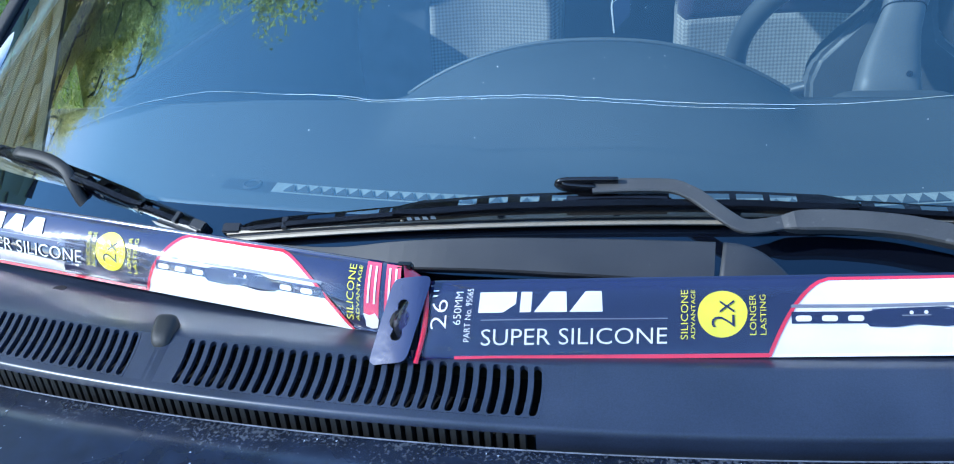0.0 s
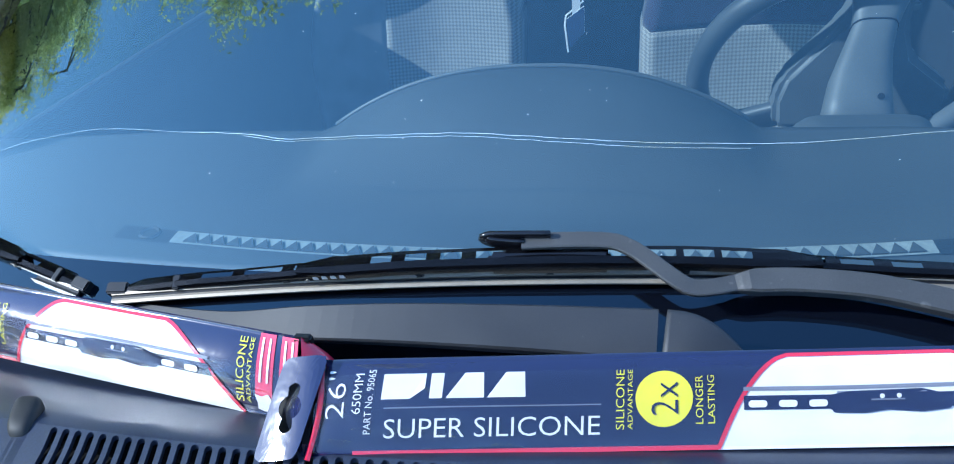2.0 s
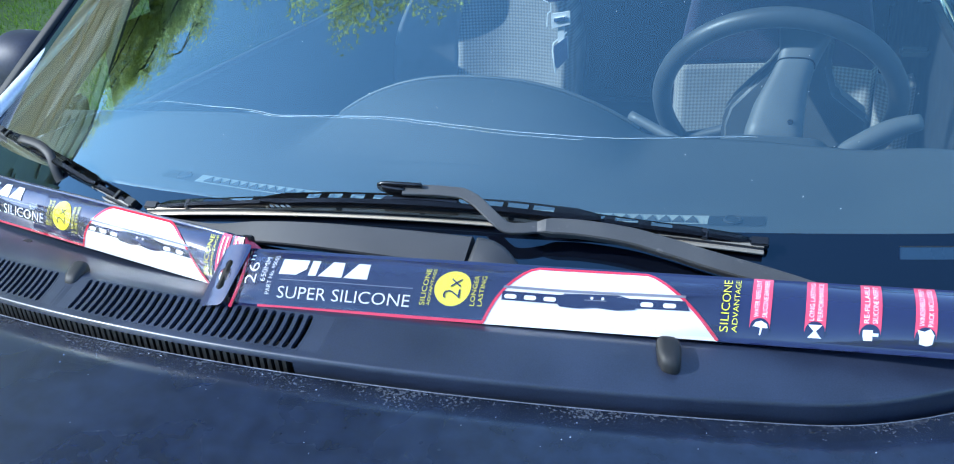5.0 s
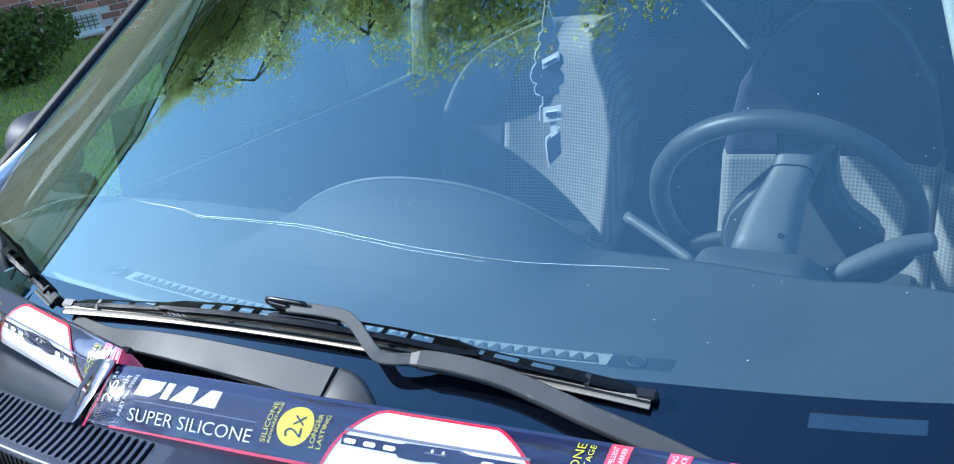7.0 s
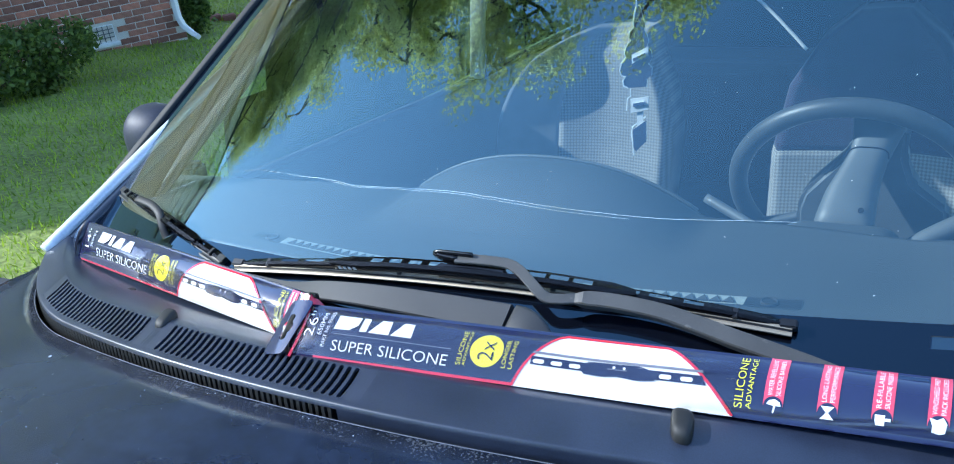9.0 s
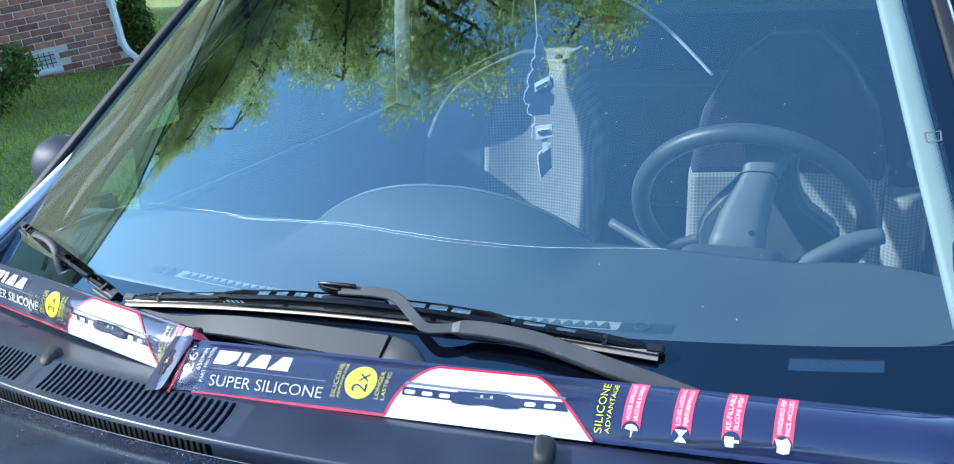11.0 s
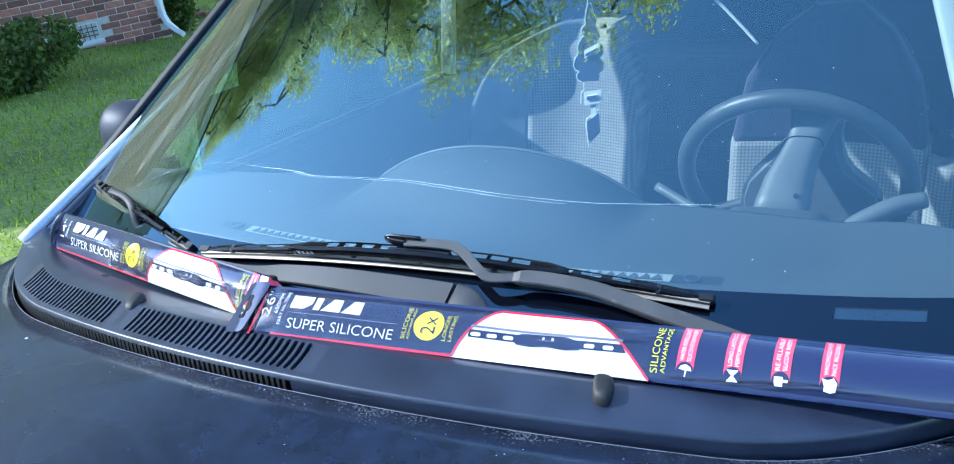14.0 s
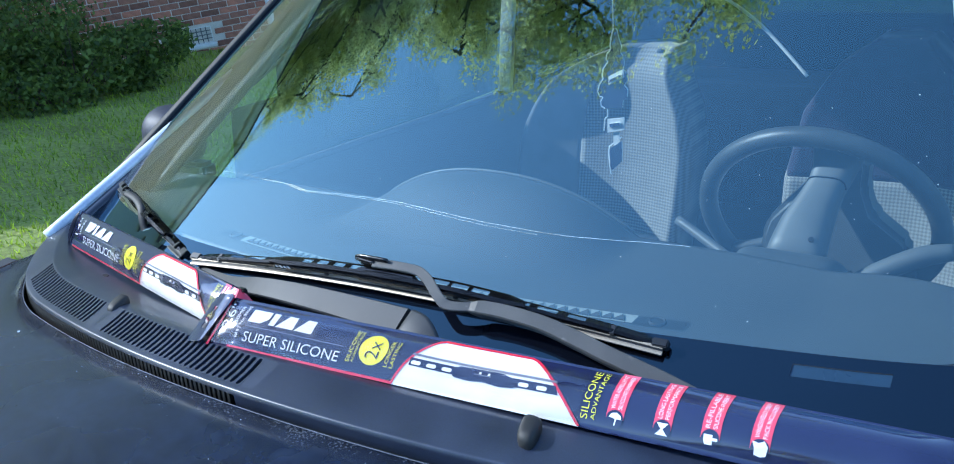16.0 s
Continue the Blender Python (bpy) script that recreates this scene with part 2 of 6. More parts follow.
BRICK = by_random(material("brick", (0.52, 0.24, 0.16), 0.9, var=0.2, scale=14, fine=140, bump=0.5, dist=0.003), (0.40, 0.40, 0.42), (1.15, 1.0, 0.95), (0.72, 0.70, 0.70))
LEAF = see_through(by_island(material("tree_leaf", (0.15, 0.2, 0.04), 0.5, var=0.1, bump=0), (0.42, 0.42, 0.11), (0.95, 0.92, 0.40)), 0.5)
BUSHLEAF = by_island(material("bush_leaf", (0.06, 0.11, 0.02), 0.5, var=0.1, bump=0), (0.035, 0.07, 0.012), (0.18, 0.26, 0.05))
GRASS = by_island(material("grass_blade", (0.06, 0.11, 0.02), 0.7, var=0.1, bump=0), (0.13, 0.22, 0.015), (0.44, 0.58, 0.06))


def let_through(m, share):
    """Leaves let part of the light through."""
    nt = m.node_tree
    b, out = nt.nodes["Principled BSDF"], nt.nodes["Material Output"]
    tr, mx = nt.nodes.new("ShaderNodeBsdfTranslucent"), nt.nodes.new("ShaderNodeMixShader")
    nt.links.new(b.inputs["Base Color"].links[0].from_socket, tr.inputs[0])
    mx.inputs[0].default_value = share
    nt.links.new(b.outputs[0], mx.inputs[1])
    nt.links.new(tr.outputs[0], mx.inputs[2])
    nt.links.new(mx.outputs[0], out.inputs[0])


for m in (LEAF, BUSHLEAF, GRASS):
    let_through(m, 0.8 if m is LEAF else 0.5)


def checked_fabric():
    """Woven grey seat cloth with a small check."""
    m = material("checked_cloth", (0.31, 0.30, 0.27), 0.9, var=0.1, scale=30, fine=1500, bump=0.3, dist=0.0006, sheen=0.2)
    nt = m.node_tree
    b = nt.nodes["Principled BSDF"]
    src = b.inputs["Base Color"].links[0].from_socket
    co, mp, ch, mx = nt.nodes.new("ShaderNodeTexCoord"), nt.nodes.new("ShaderNodeMapping"), nt.nodes.new("ShaderNodeTexChecker"), nt.nodes.new("ShaderNodeMix")
    mp.inputs["Scale"].default_value = (1, 0.0, 1)
    mp.inputs["Rotation"].default_value = (0, radians(45), 0)
    mp.inputs["Location"].default_value = (0.003, 0.5, 0.002)
    ch.inputs["Scale"].default_value = 185
    ch.inputs[1].default_value, ch.inputs[2].default_value = (1, 1, 1, 1), (0.60, 0.60, 0.62, 1)
    nt.links.new(co.outputs["Object"], mp.inputs[0])
    nt.links.new(mp.outputs[0], ch.inputs[0])
    mx.data_type, mx.blend_type = "RGBA", "MULTIPLY"
    mx.inputs[0].default_value = 1.0
    nt.links.new(src, mx.inputs[6])
    nt.links.new(ch.outputs[0], mx.inputs[7])
    nt.links.new(mx.outputs[2], b.inputs["Base Color"])
    return m


BOLSTER = material("bolster_cloth", (0.16, 0.17, 0.19), 0.9, var=0.12, scale=20, fine=900, bump=0.15, dist=0.0004)
CHECK = checked_fabric()


# ---- builders ----
def thing(name, base, label, category, group="", frame_m=CAR):
    """An Empty at the base of a thing, given in the car's axes (or the level world's with frame_m=WORLD)."""
    ob = new(name)
    ob.empty_display_size = 0.05
    ob.matrix_world = frame_m @ Matrix.Translation(base)
    ob["base"] = base
    return tagged(ob, label, category, group)


WORLD = Matrix.Identity(4)


def part(name, bm, mat, parent, label="", smooth=False, kind="", bevel=0.0):
    """One mesh object under a thing or under a part; its vertices are given in the axes of the whole thing."""
    if bevel:
        bmesh.ops.bevel(bm, geom=list(bm.edges), offset=bevel, segments=2, affect="EDGES", profile=0.6)
    if smooth:
        for e in bm.edges:
            e.smooth = len(e.link_faces) != 2 or e.calc_face_angle(0) < 0.55
    me = bpy.data.meshes.new(name)
    bm.to_mesh(me)
    bm.free()
    for mm in (mat if isinstance(mat, (list, tuple)) else [mat]):
        me.materials.append(mm)
    if smooth:
        for p in me.polygons:
            p.use_smooth = True
    ob = new(name, me)
    if parent is not None:
        ob.parent = parent
        if "base" in parent:
            ob.location = -Vector(parent["base"])
    if kind:
        ob["kind"] = kind
    return tagged(ob, label)


def grid(bm, nu, nv, f, close_u=False, close_v=False, keep=None):
    """A sheet of quads over f(i/nu, j/nv)."""
    vs = [[bm.verts.new(f(i / nu, j / nv)) for j in range(nv + (0 if close_v else 1))] for i in range(nu + (0 if close_u else 1))]
    for i in range(nu):
        for j in range(nv):
            if keep and not keep((i + 0.5) / nu, (j + 0.5) / nv):
                continue
            a, b = vs[i], vs[(i + 1) % len(vs)]
            bm.faces.new((a[j], b[j], b[(j + 1) % len(b)], a[(j + 1) % len(a)]))
    return vs


def slab(nu, nv, f, thick):
    """A sheet with thickness: f(u, v) gives point; the under side lies thick(Vector) lower."""
    bm = bmesh.new()
    top = grid(bm, nu, nv, f)
    off = Vector(thick)
    low = [[bm.verts.new(v.co + off) for v in row] for row in top]
    for i in range(nu):
        for j in range(nv):
            bm.faces.new((low[i][j], low[i][j + 1], low[i + 1][j + 1], low[i + 1][j]))
    for i in range(nu):
        bm.faces.new((top[i][0], low[i][0], low[i + 1][0], top[i + 1][0]))
        bm.faces.new((top[i][nv], top[i + 1][nv], low[i + 1][nv], low[i][nv]))
    for j in range(nv):
        bm.faces.new((top[0][j], top[0][j + 1], low[0][j + 1], low[0][j]))
        bm.faces.new((top[nu][j], low[nu][j], low[nu][j + 1], top[nu][j + 1]))
    return bm


def box(bm, lo, hi):
    lo, hi = Vector(lo), Vector(hi)
    c, s = (lo + hi) / 2, hi - lo
    return bmesh.ops.create_cube(bm, size=1, matrix=Matrix.Translation(c) @ Matrix.Diagonal((*s, 1)))["verts"]


def boxed(lo, hi, bevel=0.0, m=None):
    bm = bmesh.new()
    vs = box(bm, lo, hi)
    if bevel:
        bmesh.ops.bevel(bm, geom=list(bm.edges), offset=bevel, segments=2, affect="EDGES")
    if m is not None:
        bmesh.ops.transform(bm, matrix=m, verts=bm.verts)
    return bm


def sweep(path, section, up=(0, 0, 1), scale=None, bm=None, caps=True):
    """Runs a closed section (list of (side, up)) along a path; scale(i) may stretch it: (side, up)."""
    bm = bm or bmesh.new()
    path = [Vector(p) for p in path]
    rings = []
    for i, p in enumerate(path):
        d = (path[min(i + 1, len(path) - 1)] - path[max(i - 1, 0)]).normalized()
        side = d.cross(Vector(up)).normalized()
        u = side.cross(d).normalized()
        a, b = scale(i / (len(path) - 1)) if scale else (1, 1)
        rings.append([bm.verts.new(p + side * s * a + u * t * b) for s, t in section])
    n = len(section)
    for r, q in zip(rings, rings[1:]):
        for k in range(n):
            bm.faces.new((r[k], r[(k + 1) % n], q[(k + 1) % n], q[k]))
    if caps:
        bm.faces.new(list(reversed(rings[0])))
        bm.faces.new(rings[-1])
    return bm


def smooth_path(pts, n=8):
    """Catmull-Rom through the points."""
    P = [Vector(p) for p in pts]
    P = [2 * P[0] - P[1]] + P + [2 * P[-1] - P[-2]]
    out = []
    for i in range(1, len(P) - 2):
        for k in range(n):
            t = k / n
            a, b, c, d = P[i - 1], P[i], P[i + 1], P[i + 2]
            out.append(0.5 * ((2 * b) + (c - a) * t + (2 * a - 5 * b + 4 * c - d) * t * t + (3 * b - a - 3 * c + d) * t ** 3))
    out.append(P[-2])
    return out


def circle(r, n=10, sx=1.0, sy=1.0):
    return [(r * sx * math.cos(2 * math.pi * k / n), r * sy * math.sin(2 * math.pi * k / n)) for k in range(n)]


def rounded(w, h, r, n=3):
    """A rounded rectangle as a list of (x, y)."""
    out = []
    for cx, cy, a0 in ((w / 2 - r, h / 2 - r, 0), (-w / 2 + r, h / 2 - r, 90), (-w / 2 + r, -h / 2 + r, 180), (w / 2 - r, -h / 2 + r, 270)):
        for k in range(n + 1):
            a = radians(a0 + 90 * k / n)
            out.append((cx + r * math.cos(a), cy + r * math.sin(a)))
    return out


def lathe(profile, n=20, m=None, bm=None):
    """Turns (radius, height) about z."""
    bm = bm or bmesh.new()
    rings = [[bm.verts.new((r * math.cos(2 * math.pi * k / n), r * math.sin(2 * math.pi * k / n), z)) for k in range(n)] for r, z in profile]
    for a, b in zip(rings, rings[1:]):
        for k in range(n):
            bm.faces.new((a[k], a[(k + 1) % n], b[(k + 1) % n], b[k]))
    bm.faces.new(list(reversed(rings[0])))
    bm.faces.new(rings[-1])
    if m is not None:
        bmesh.ops.transform(bm, matrix=m, verts=bm.verts)
    return bm


# ---- the car: shapes ----
def lip(x):
    """Front edge of the cowl."""
    return 0.3795 + 0.33 * x * x + 1.8 * max(0, abs(x) - 0.43) ** 2


def crown(x):
    """Rise of the cowl and the bonnet's rear edge towards the middle of the car."""
    return 0.0105 - 0.095 * min(abs(x), 0.42) ** 2


RAKE = radians(33)


def glass_y0(x):
    return 0.53 + 0.2 * x * x + 0.5 * max(0, -x - 0.30) ** 2 + 0.5 * max(0, x - 0.5) ** 2


def on_glass(x, s, lift=0.0):
    """A point of the windscreen: x across, s metres up the slope from its foot."""
    return Vector((x, glass_y0(x) + s * math.cos(RAKE) - lift * math.sin(RAKE), 1.0 + s * math.sin(RAKE) + lift * math.cos(RAKE)))


def slope_of(z):
    return (z - 1.0) / math.sin(RAKE)


MID = 0.015


def half_width(s):
    return 0.672 - 0.20 * s


def frit_s(x):
    return slope_of(1.0368 + 0.003 * x)


def hood_z(x, y):
    d = lip(x) - y
    return 0.9848 + crown(x) - 0.055 * d - 0.075 * d * d - 0.022 * x * x - 1.2 * max(0, abs(x) - 0.6) ** 2


car = thing("car", (0, 1.1, 0), "dark navy small car parked on sloping lawn", "car")

# bonnet
bm = slab(48, 40, lambda u, v: Vector((-0.665 + 1.33 * u, (y := -0.80 + v * (lip(-0.665 + 1.33 * u) - 0.001 + 0.80)), hood_z(-0.665 + 1.33 * u, y))), (0, 0, -0.012))
hood = part("hood", bm, NAVY, car, "dark navy bonnet with worn, chalky rear edge", True)
attr = hood.data.attributes.new("edge", "FLOAT", "POINT")
for v in hood.data.vertices:
    attr.data[v.index].value = math.exp(-max(0, lip(v.co.x) - 0.007 - v.co.y) / 0.022)

bm = bmesh.new()
rng = random.Random(21)
for k in range(170):
    x, d = rng.uniform(-0.62, 0.6), rng.random() ** 1.6 * 0.55 + 0.004
    y = lip(x) - d
    r = rng.choice((0.0003, 0.0004, 0.0005, 0.0007)) if k else 0.0026
    if k == 0:
        x, y = -0.385, 0.395
    p = [Vector((x + r * rng.uniform(0.6, 1.3) * math.cos(a), (yy := y + r * rng.uniform(0.6, 1.3) * math.sin(a)), hood_z(x, yy) + 0.0006)) for a in (0, 0.9, 1.8, 2.7, 3.6, 4.5, 5.4)]
    bm.faces.new([bm.verts.new(q) for q in p])
part("paint_chips", bm, material("bare_primer", (0.34, 0.38, 0.44), 0.6, var=0.3, scale=300, bump=0), hood, kind="stuff")

# Pale strip carries both paint wear and the highlight along the rolled edge.
part("worn_edge", sweep([(x, lip(x) - 0.0012, hood_z(x, lip(x)) + 0.0002) for x in [-0.655 + 1.31 * k / 80 for k in range(81)]], circle(0.0005, 6), up=(0, 0, 1)), material("worn_highlight_paint", (0.12, 0.13, 0.16), 0.6, var=0.35, scale=60, fine=400, bump=0.2, dist=0.0005), hood, "chalky worn edge of the bonnet with its highlight")

# cowl panel: profile from the front lip over the slotted shelf to the foot of the glass
SLOT_GROUPS = ((-0.4945, -0.2785, 25, 0.0020), (-0.2400, 0.0140, 29, 0.0))


def cowl_profile(x):
    a, g, c = lip(x), glass_y0(x), crown(x)
    return [(a + 0.009, 0.952 + c), (a + 0.0066, 0.9905 + c), (a + 0.0066, 0.9950 + c), (a + 0.0076, 0.9962 + c), (a + 0.0090, 0.9966 + c), (a + 0.0135, 0.9975 + c), (a + 0.0515, 1.0080 + c), (a + 0.0560, 1.0078 + c), (a + 0.066, 1.0055 + c), (g - 0.022, 0.992), (g - 0.006, 0.990), (g + 0.002, 0.9985)]


def in_slots(x):
    return any(a - 0.014 < x < b + 0.014 for a, b, n, k in SLOT_GROUPS)


NX = 136
bm = bmesh.new()
rows = [[bm.verts.new((x, *p)) for p in cowl_profile(x)] for x in [-0.655 + 1.335 * i / NX for i in range(NX + 1)]]
for i in range(NX):
    xm = -0.655 + 1.335 * (i + 0.5) / NX
    for j in range(len(rows[0]) - 1):
        if (j == 5 and in_slots(xm)) or (j == 0 and -0.60 < xm < 0.012):
            continue
        bm.faces.new((rows[i][j], rows[i + 1][j], rows[i + 1][j + 1], rows[i][j + 1]))
cowl = part("cowl_panel", bm, PLASTIC, car, "weathered dark grey plastic cowl panel with slotted grille", True)
# Black sheets below the slots put the cowl's inner shade into their colour.
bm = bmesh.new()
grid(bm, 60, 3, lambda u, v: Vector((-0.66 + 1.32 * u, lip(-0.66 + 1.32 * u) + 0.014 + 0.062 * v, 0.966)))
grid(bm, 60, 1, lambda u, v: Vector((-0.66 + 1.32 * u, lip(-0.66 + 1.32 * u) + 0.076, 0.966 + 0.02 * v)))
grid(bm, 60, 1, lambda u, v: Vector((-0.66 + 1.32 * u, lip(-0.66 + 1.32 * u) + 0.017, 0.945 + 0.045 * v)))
part("duct", bm, RECESS_SHADE, cowl)
bm = bmesh.new()
n = 84
for k in range(n):
    x = -0.592 + 0.60 * (k + 0.5) / n
    y, z = lip(x), crown(x)
    box(bm, (x - 0.0018, y + 0.0065, 0.955 + z), (x + 0.0018, y + 0.014, 0.9905 + z))
part("lower_teeth", bm, RUBBER, cowl, kind="stuff")


def slot_x(x0, lean, v):
    return x0 + lean * (0.5 - v) + 0.0016 * math.sin(math.pi * v)


def grille_cell(x0, pitch, lean, first, last):
    """One pitch of the grille: a strip of the shelf with a round-ended slot through it."""
    bm = bmesh.new()
    half, r = 0.29 * pitch, 0.07
    rows = []
    vs = [0, 0.01] + [0.025 + r * (1 - math.cos(a * math.pi / 10)) for a in range(6)] + [0.3, 0.4, 0.5, 0.6, 0.7] + [0.975 - r * (1 - math.cos(a * math.pi / 10)) for a in range(5, -1, -1)] + [0.99, 1]
    for v in vs:
        d = min(v - 0.025, 0.975 - v)
        e = 0.0 if d <= 0 else half * (1 if d >= r else math.sqrt(max(0, 1 - (1 - d / r) ** 2)))
        c = slot_x(x0, lean, v)
        row = []
        for x, dz in ((c - pitch / 2, 0), (c - e, 0), (c - e, -0.0035), (c + e, -0.0035), (c + e, 0), (c + pitch / 2, 0)):
            row.append(bm.verts.new((x, lip(x) + 0.0135 + 0.0380 * v, 0.9977 + crown(x) + 0.0105 * v + dz)))
        rows.append((row, d))
    for (a, da), (b, db) in zip(rows, rows[1:]):
        for j, inside in ((0, 0), (1, 1), (3, 1), (4, 0)):
            if inside and (da <= 0 and db <= 0):
                continue
            bm.faces.new((a[j], a[j + 1], b[j + 1], b[j]))
        if da <= 0 and db <= 0:
            bm.faces.new((a[1], a[4], b[4], b[1]))
    return bm


for a, b, n, lean in SLOT_GROUPS:
    pitch = (b - a) / n
    for k in range(n):
        part("grille_bar", grille_cell(a + pitch * (k + 0.5), pitch, lean, k == 0, k == n - 1), PLASTIC, cowl)
    # plain wedges that close the ends of the slotted field
    for x, sg in ((a, -1), (b, 1)):
        bm = bmesh.new()
        grid(bm, 1, 10, lambda u, v: Vector(((q := slot_x(x, lean, v) * (1 - u) + (x + sg * 0.020) * u), lip(q) + 0.0135 + 0.0380 * v, 0.9975 + crown(q) + 0.0105 * v)))
        part("shelf_end", bm, PLASTIC, cowl)

# hood-stop nubs on the cowl
for x, y in ((-0.262, 0.462), (0.306, 0.457)):
    pad = bmesh.new()
    bmesh.ops.create_uvsphere(pad, u_segments=20, v_segments=14, radius=1)
    for v in pad.verts:
        a, b, c = (math.copysign(abs(q) ** 0.62, q) for q in v.co)
        f = 0.5 - 0.5 * b
        v.co = Vector((x + 0.0098 * a * (1.08 - 0.22 * f) + 0.006 * (f - 0.5), y - 0.005 + 0.0150 * b, 1.0085 + 0.0095 * c + 0.0030 * b))
    part("rest_pad", pad, RUBBER, car, "rounded dark rest pad", True)
# Flat black disc stands for the dark inside a drain hole.
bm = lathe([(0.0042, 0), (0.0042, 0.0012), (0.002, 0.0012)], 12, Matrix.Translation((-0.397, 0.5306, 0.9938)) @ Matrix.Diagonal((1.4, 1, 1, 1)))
part("drain_hole", bm, RECESS_SHADE, cowl)

# windscreen: clear pane, black ceramic border, crack, plate window
S_TOP, SIDE = 1.03, 0.030


def across(u, s, inset=0.0):
    """From the left to the right edge of the glass at slope s."""
    lo = half_width(s) - inset
    return MID - lo + u * 2 * lo


bm = bmesh.new()
grid(bm, 96, 40, lambda u, v: on_glass(across(u, frit_s(0) + v * (S_TOP - frit_s(0)), SIDE), (f0 := frit_s(across(u, 0.07, SIDE))) + v * (S_TOP - f0)))
for f in bm.faces:
    f.normal_update()
    if f.normal.z < 0:
        f.normal_flip()
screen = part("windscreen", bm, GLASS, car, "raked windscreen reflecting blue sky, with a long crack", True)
screen.visible_shadow = False
# Weight of the added warm reflection towards the left edge; no real coating.
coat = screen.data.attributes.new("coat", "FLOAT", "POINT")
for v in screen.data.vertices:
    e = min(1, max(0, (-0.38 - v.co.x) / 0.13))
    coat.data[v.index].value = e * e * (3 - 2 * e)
bm = bmesh.new()
NOTCH = (0.477, 0.556, slope_of(1.0245), slope_of(1.0315))
wl, wr = MID - half_width(0.06), MID + half_width(0.06)
grid(bm, 72, 1, lambda u, v: on_glass(across(u, v * NOTCH[2]), v * NOTCH[2]))
grid(bm, 60, 1, lambda u, v: on_glass((x := wl + u * (NOTCH[0] - wl)), NOTCH[2] * (1 - v) + frit_s(x) * v))
grid(bm, 12, 1, lambda u, v: on_glass((x := NOTCH[1] + u * (wr - NOTCH[1])), NOTCH[2] * (1 - v) + frit_s(x) * v))
grid(bm, 12, 1, lambda u, v: on_glass((x := NOTCH[0] + u * (NOTCH[1] - NOTCH[0])), NOTCH[3] * (1 - v) + frit_s(x) * v))
for sg in (-1, 1):
    grid(bm, 3, 40, lambda u, v: on_glass(MID + sg * (half_width(s := frit_s(sg * 0.63) + v * (S_TOP - frit_s(sg * 0.63))) - SIDE * (1 - u)), s))
    for k in range(8):
        cx, cs, r = MID + sg * (half_width(frit_s(0)) - SIDE), frit_s(sg * 0.63), 0.055
        a0, a1 = radians(90 * k / 8), radians(90 * (k + 1) / 8)
        q = [on_glass(cx, cs, 0.0008)] + [on_glass(cx - sg * r * (1 - math.sin(a)), cs + r * (1 - math.cos(a)), 0.0008) for a in (a0, a1)]
        bm.faces.new([bm.verts.new(p) for p in q])
for f in bm.faces:
    f.normal_update()
    if f.normal.z < 0:
        f.normal_flip()
part("ceramic_border", bm, FRIT, screen, "glossy black ceramic border")
bm = bmesh.new()
grid(bm, 8, 1, lambda u, v: on_glass(NOTCH[0] + u * (NOTCH[1] - NOTCH[0]), NOTCH[2] + v * (NOTCH[3] - NOTCH[2]), -0.001))
part("plate_window", bm, material("plate_window", (0.018, 0.042, 0.075), 0.3, var=0.05, bump=0), screen, "pale number plate window")
bm = bmesh.new()
for sg in (1,):
    for c in range(5):
        for k in range(150):
            s = frit_s(sg * 0.63) + 0.055 + k * 0.0048 + (c % 2) * 0.0024
            p = [on_glass(MID + sg * (half_width(s) - SIDE - 0.0012 - 0.0026 * c) + 0.0009 * (1 - 0.12 * c) * math.cos(a), s + 0.0013 * (1 - 0.12 * c) * math.sin(a), 0.0006) for a in (0.5, 1.57, 2.64, 3.78, 4.71, 5.64)]
            bm.faces.new([bm.verts.new(q) for q in p])
part("border_dots", bm, FRIT, screen, kind="stuff")


def crack_line(pts, w, shift=0.0):
    P = smooth_path([on_glass(x, slope_of(z) + shift, 0.0008) for x, z in pts], 6)
    P = [p + Vector((0, 0, 0.0006)) * noise.noise(p * 90) for p in P]
    return sweep(P, [(-w, 0), (0, w * 0.9), (w, 0), (0, -w * 0.5)], up=(0, -0.54, 0.84))


CRACK_A = [(-0.50, 1.050), (-0.412, 1.0817), (-0.355, 1.0938), (-0.310, 1.0988), (-0.2435, 1.0988), (-0.19, 1.0988), (-0.1545, 1.0968), (-0.12, 1.0980), (-0.0726, 1.0994), (-0.0168, 1.1004), (0.0465, 1.0980), (0.113, 1.0950), (0.19, 1.0928), (0.2366, 1.0925), (0.30, 1.0940), (0.352, 1.0944)]
part("crack", crack_line(CRACK_A[4:], 0.00022), CRACK, screen, "long bright crack in the glass")
part("crack", crack_line([(x, z - 0.0016 - 0.0006 * math.sin(9 * x)) for x, z in CRACK_A[5:13]], 0.00016), CRACK, screen)
part("crack", crack_line(CRACK_A[:5], 0.00010), CRACK, screen)
bm = bmesh.new()
rng = random.Random(5)
for k in range(110):
    x, s, r = rng.uniform(-0.5, 0.58), rng.uniform(0.08, 0.5), rng.uniform(0.0002, 0.00055)
    p = [on_glass(x + r * math.cos(a) * 1.2, s + r * math.sin(a), 0.0007) for a in (0, 1.2, 2.5, 3.7, 5.0)]
    bm.faces.new([bm.verts.new(q) for q in p])
part("dust_specks", bm, material("pale_dust", (0.7, 0.72, 0.72), 0.9, bump=0), screen, kind="stuff")
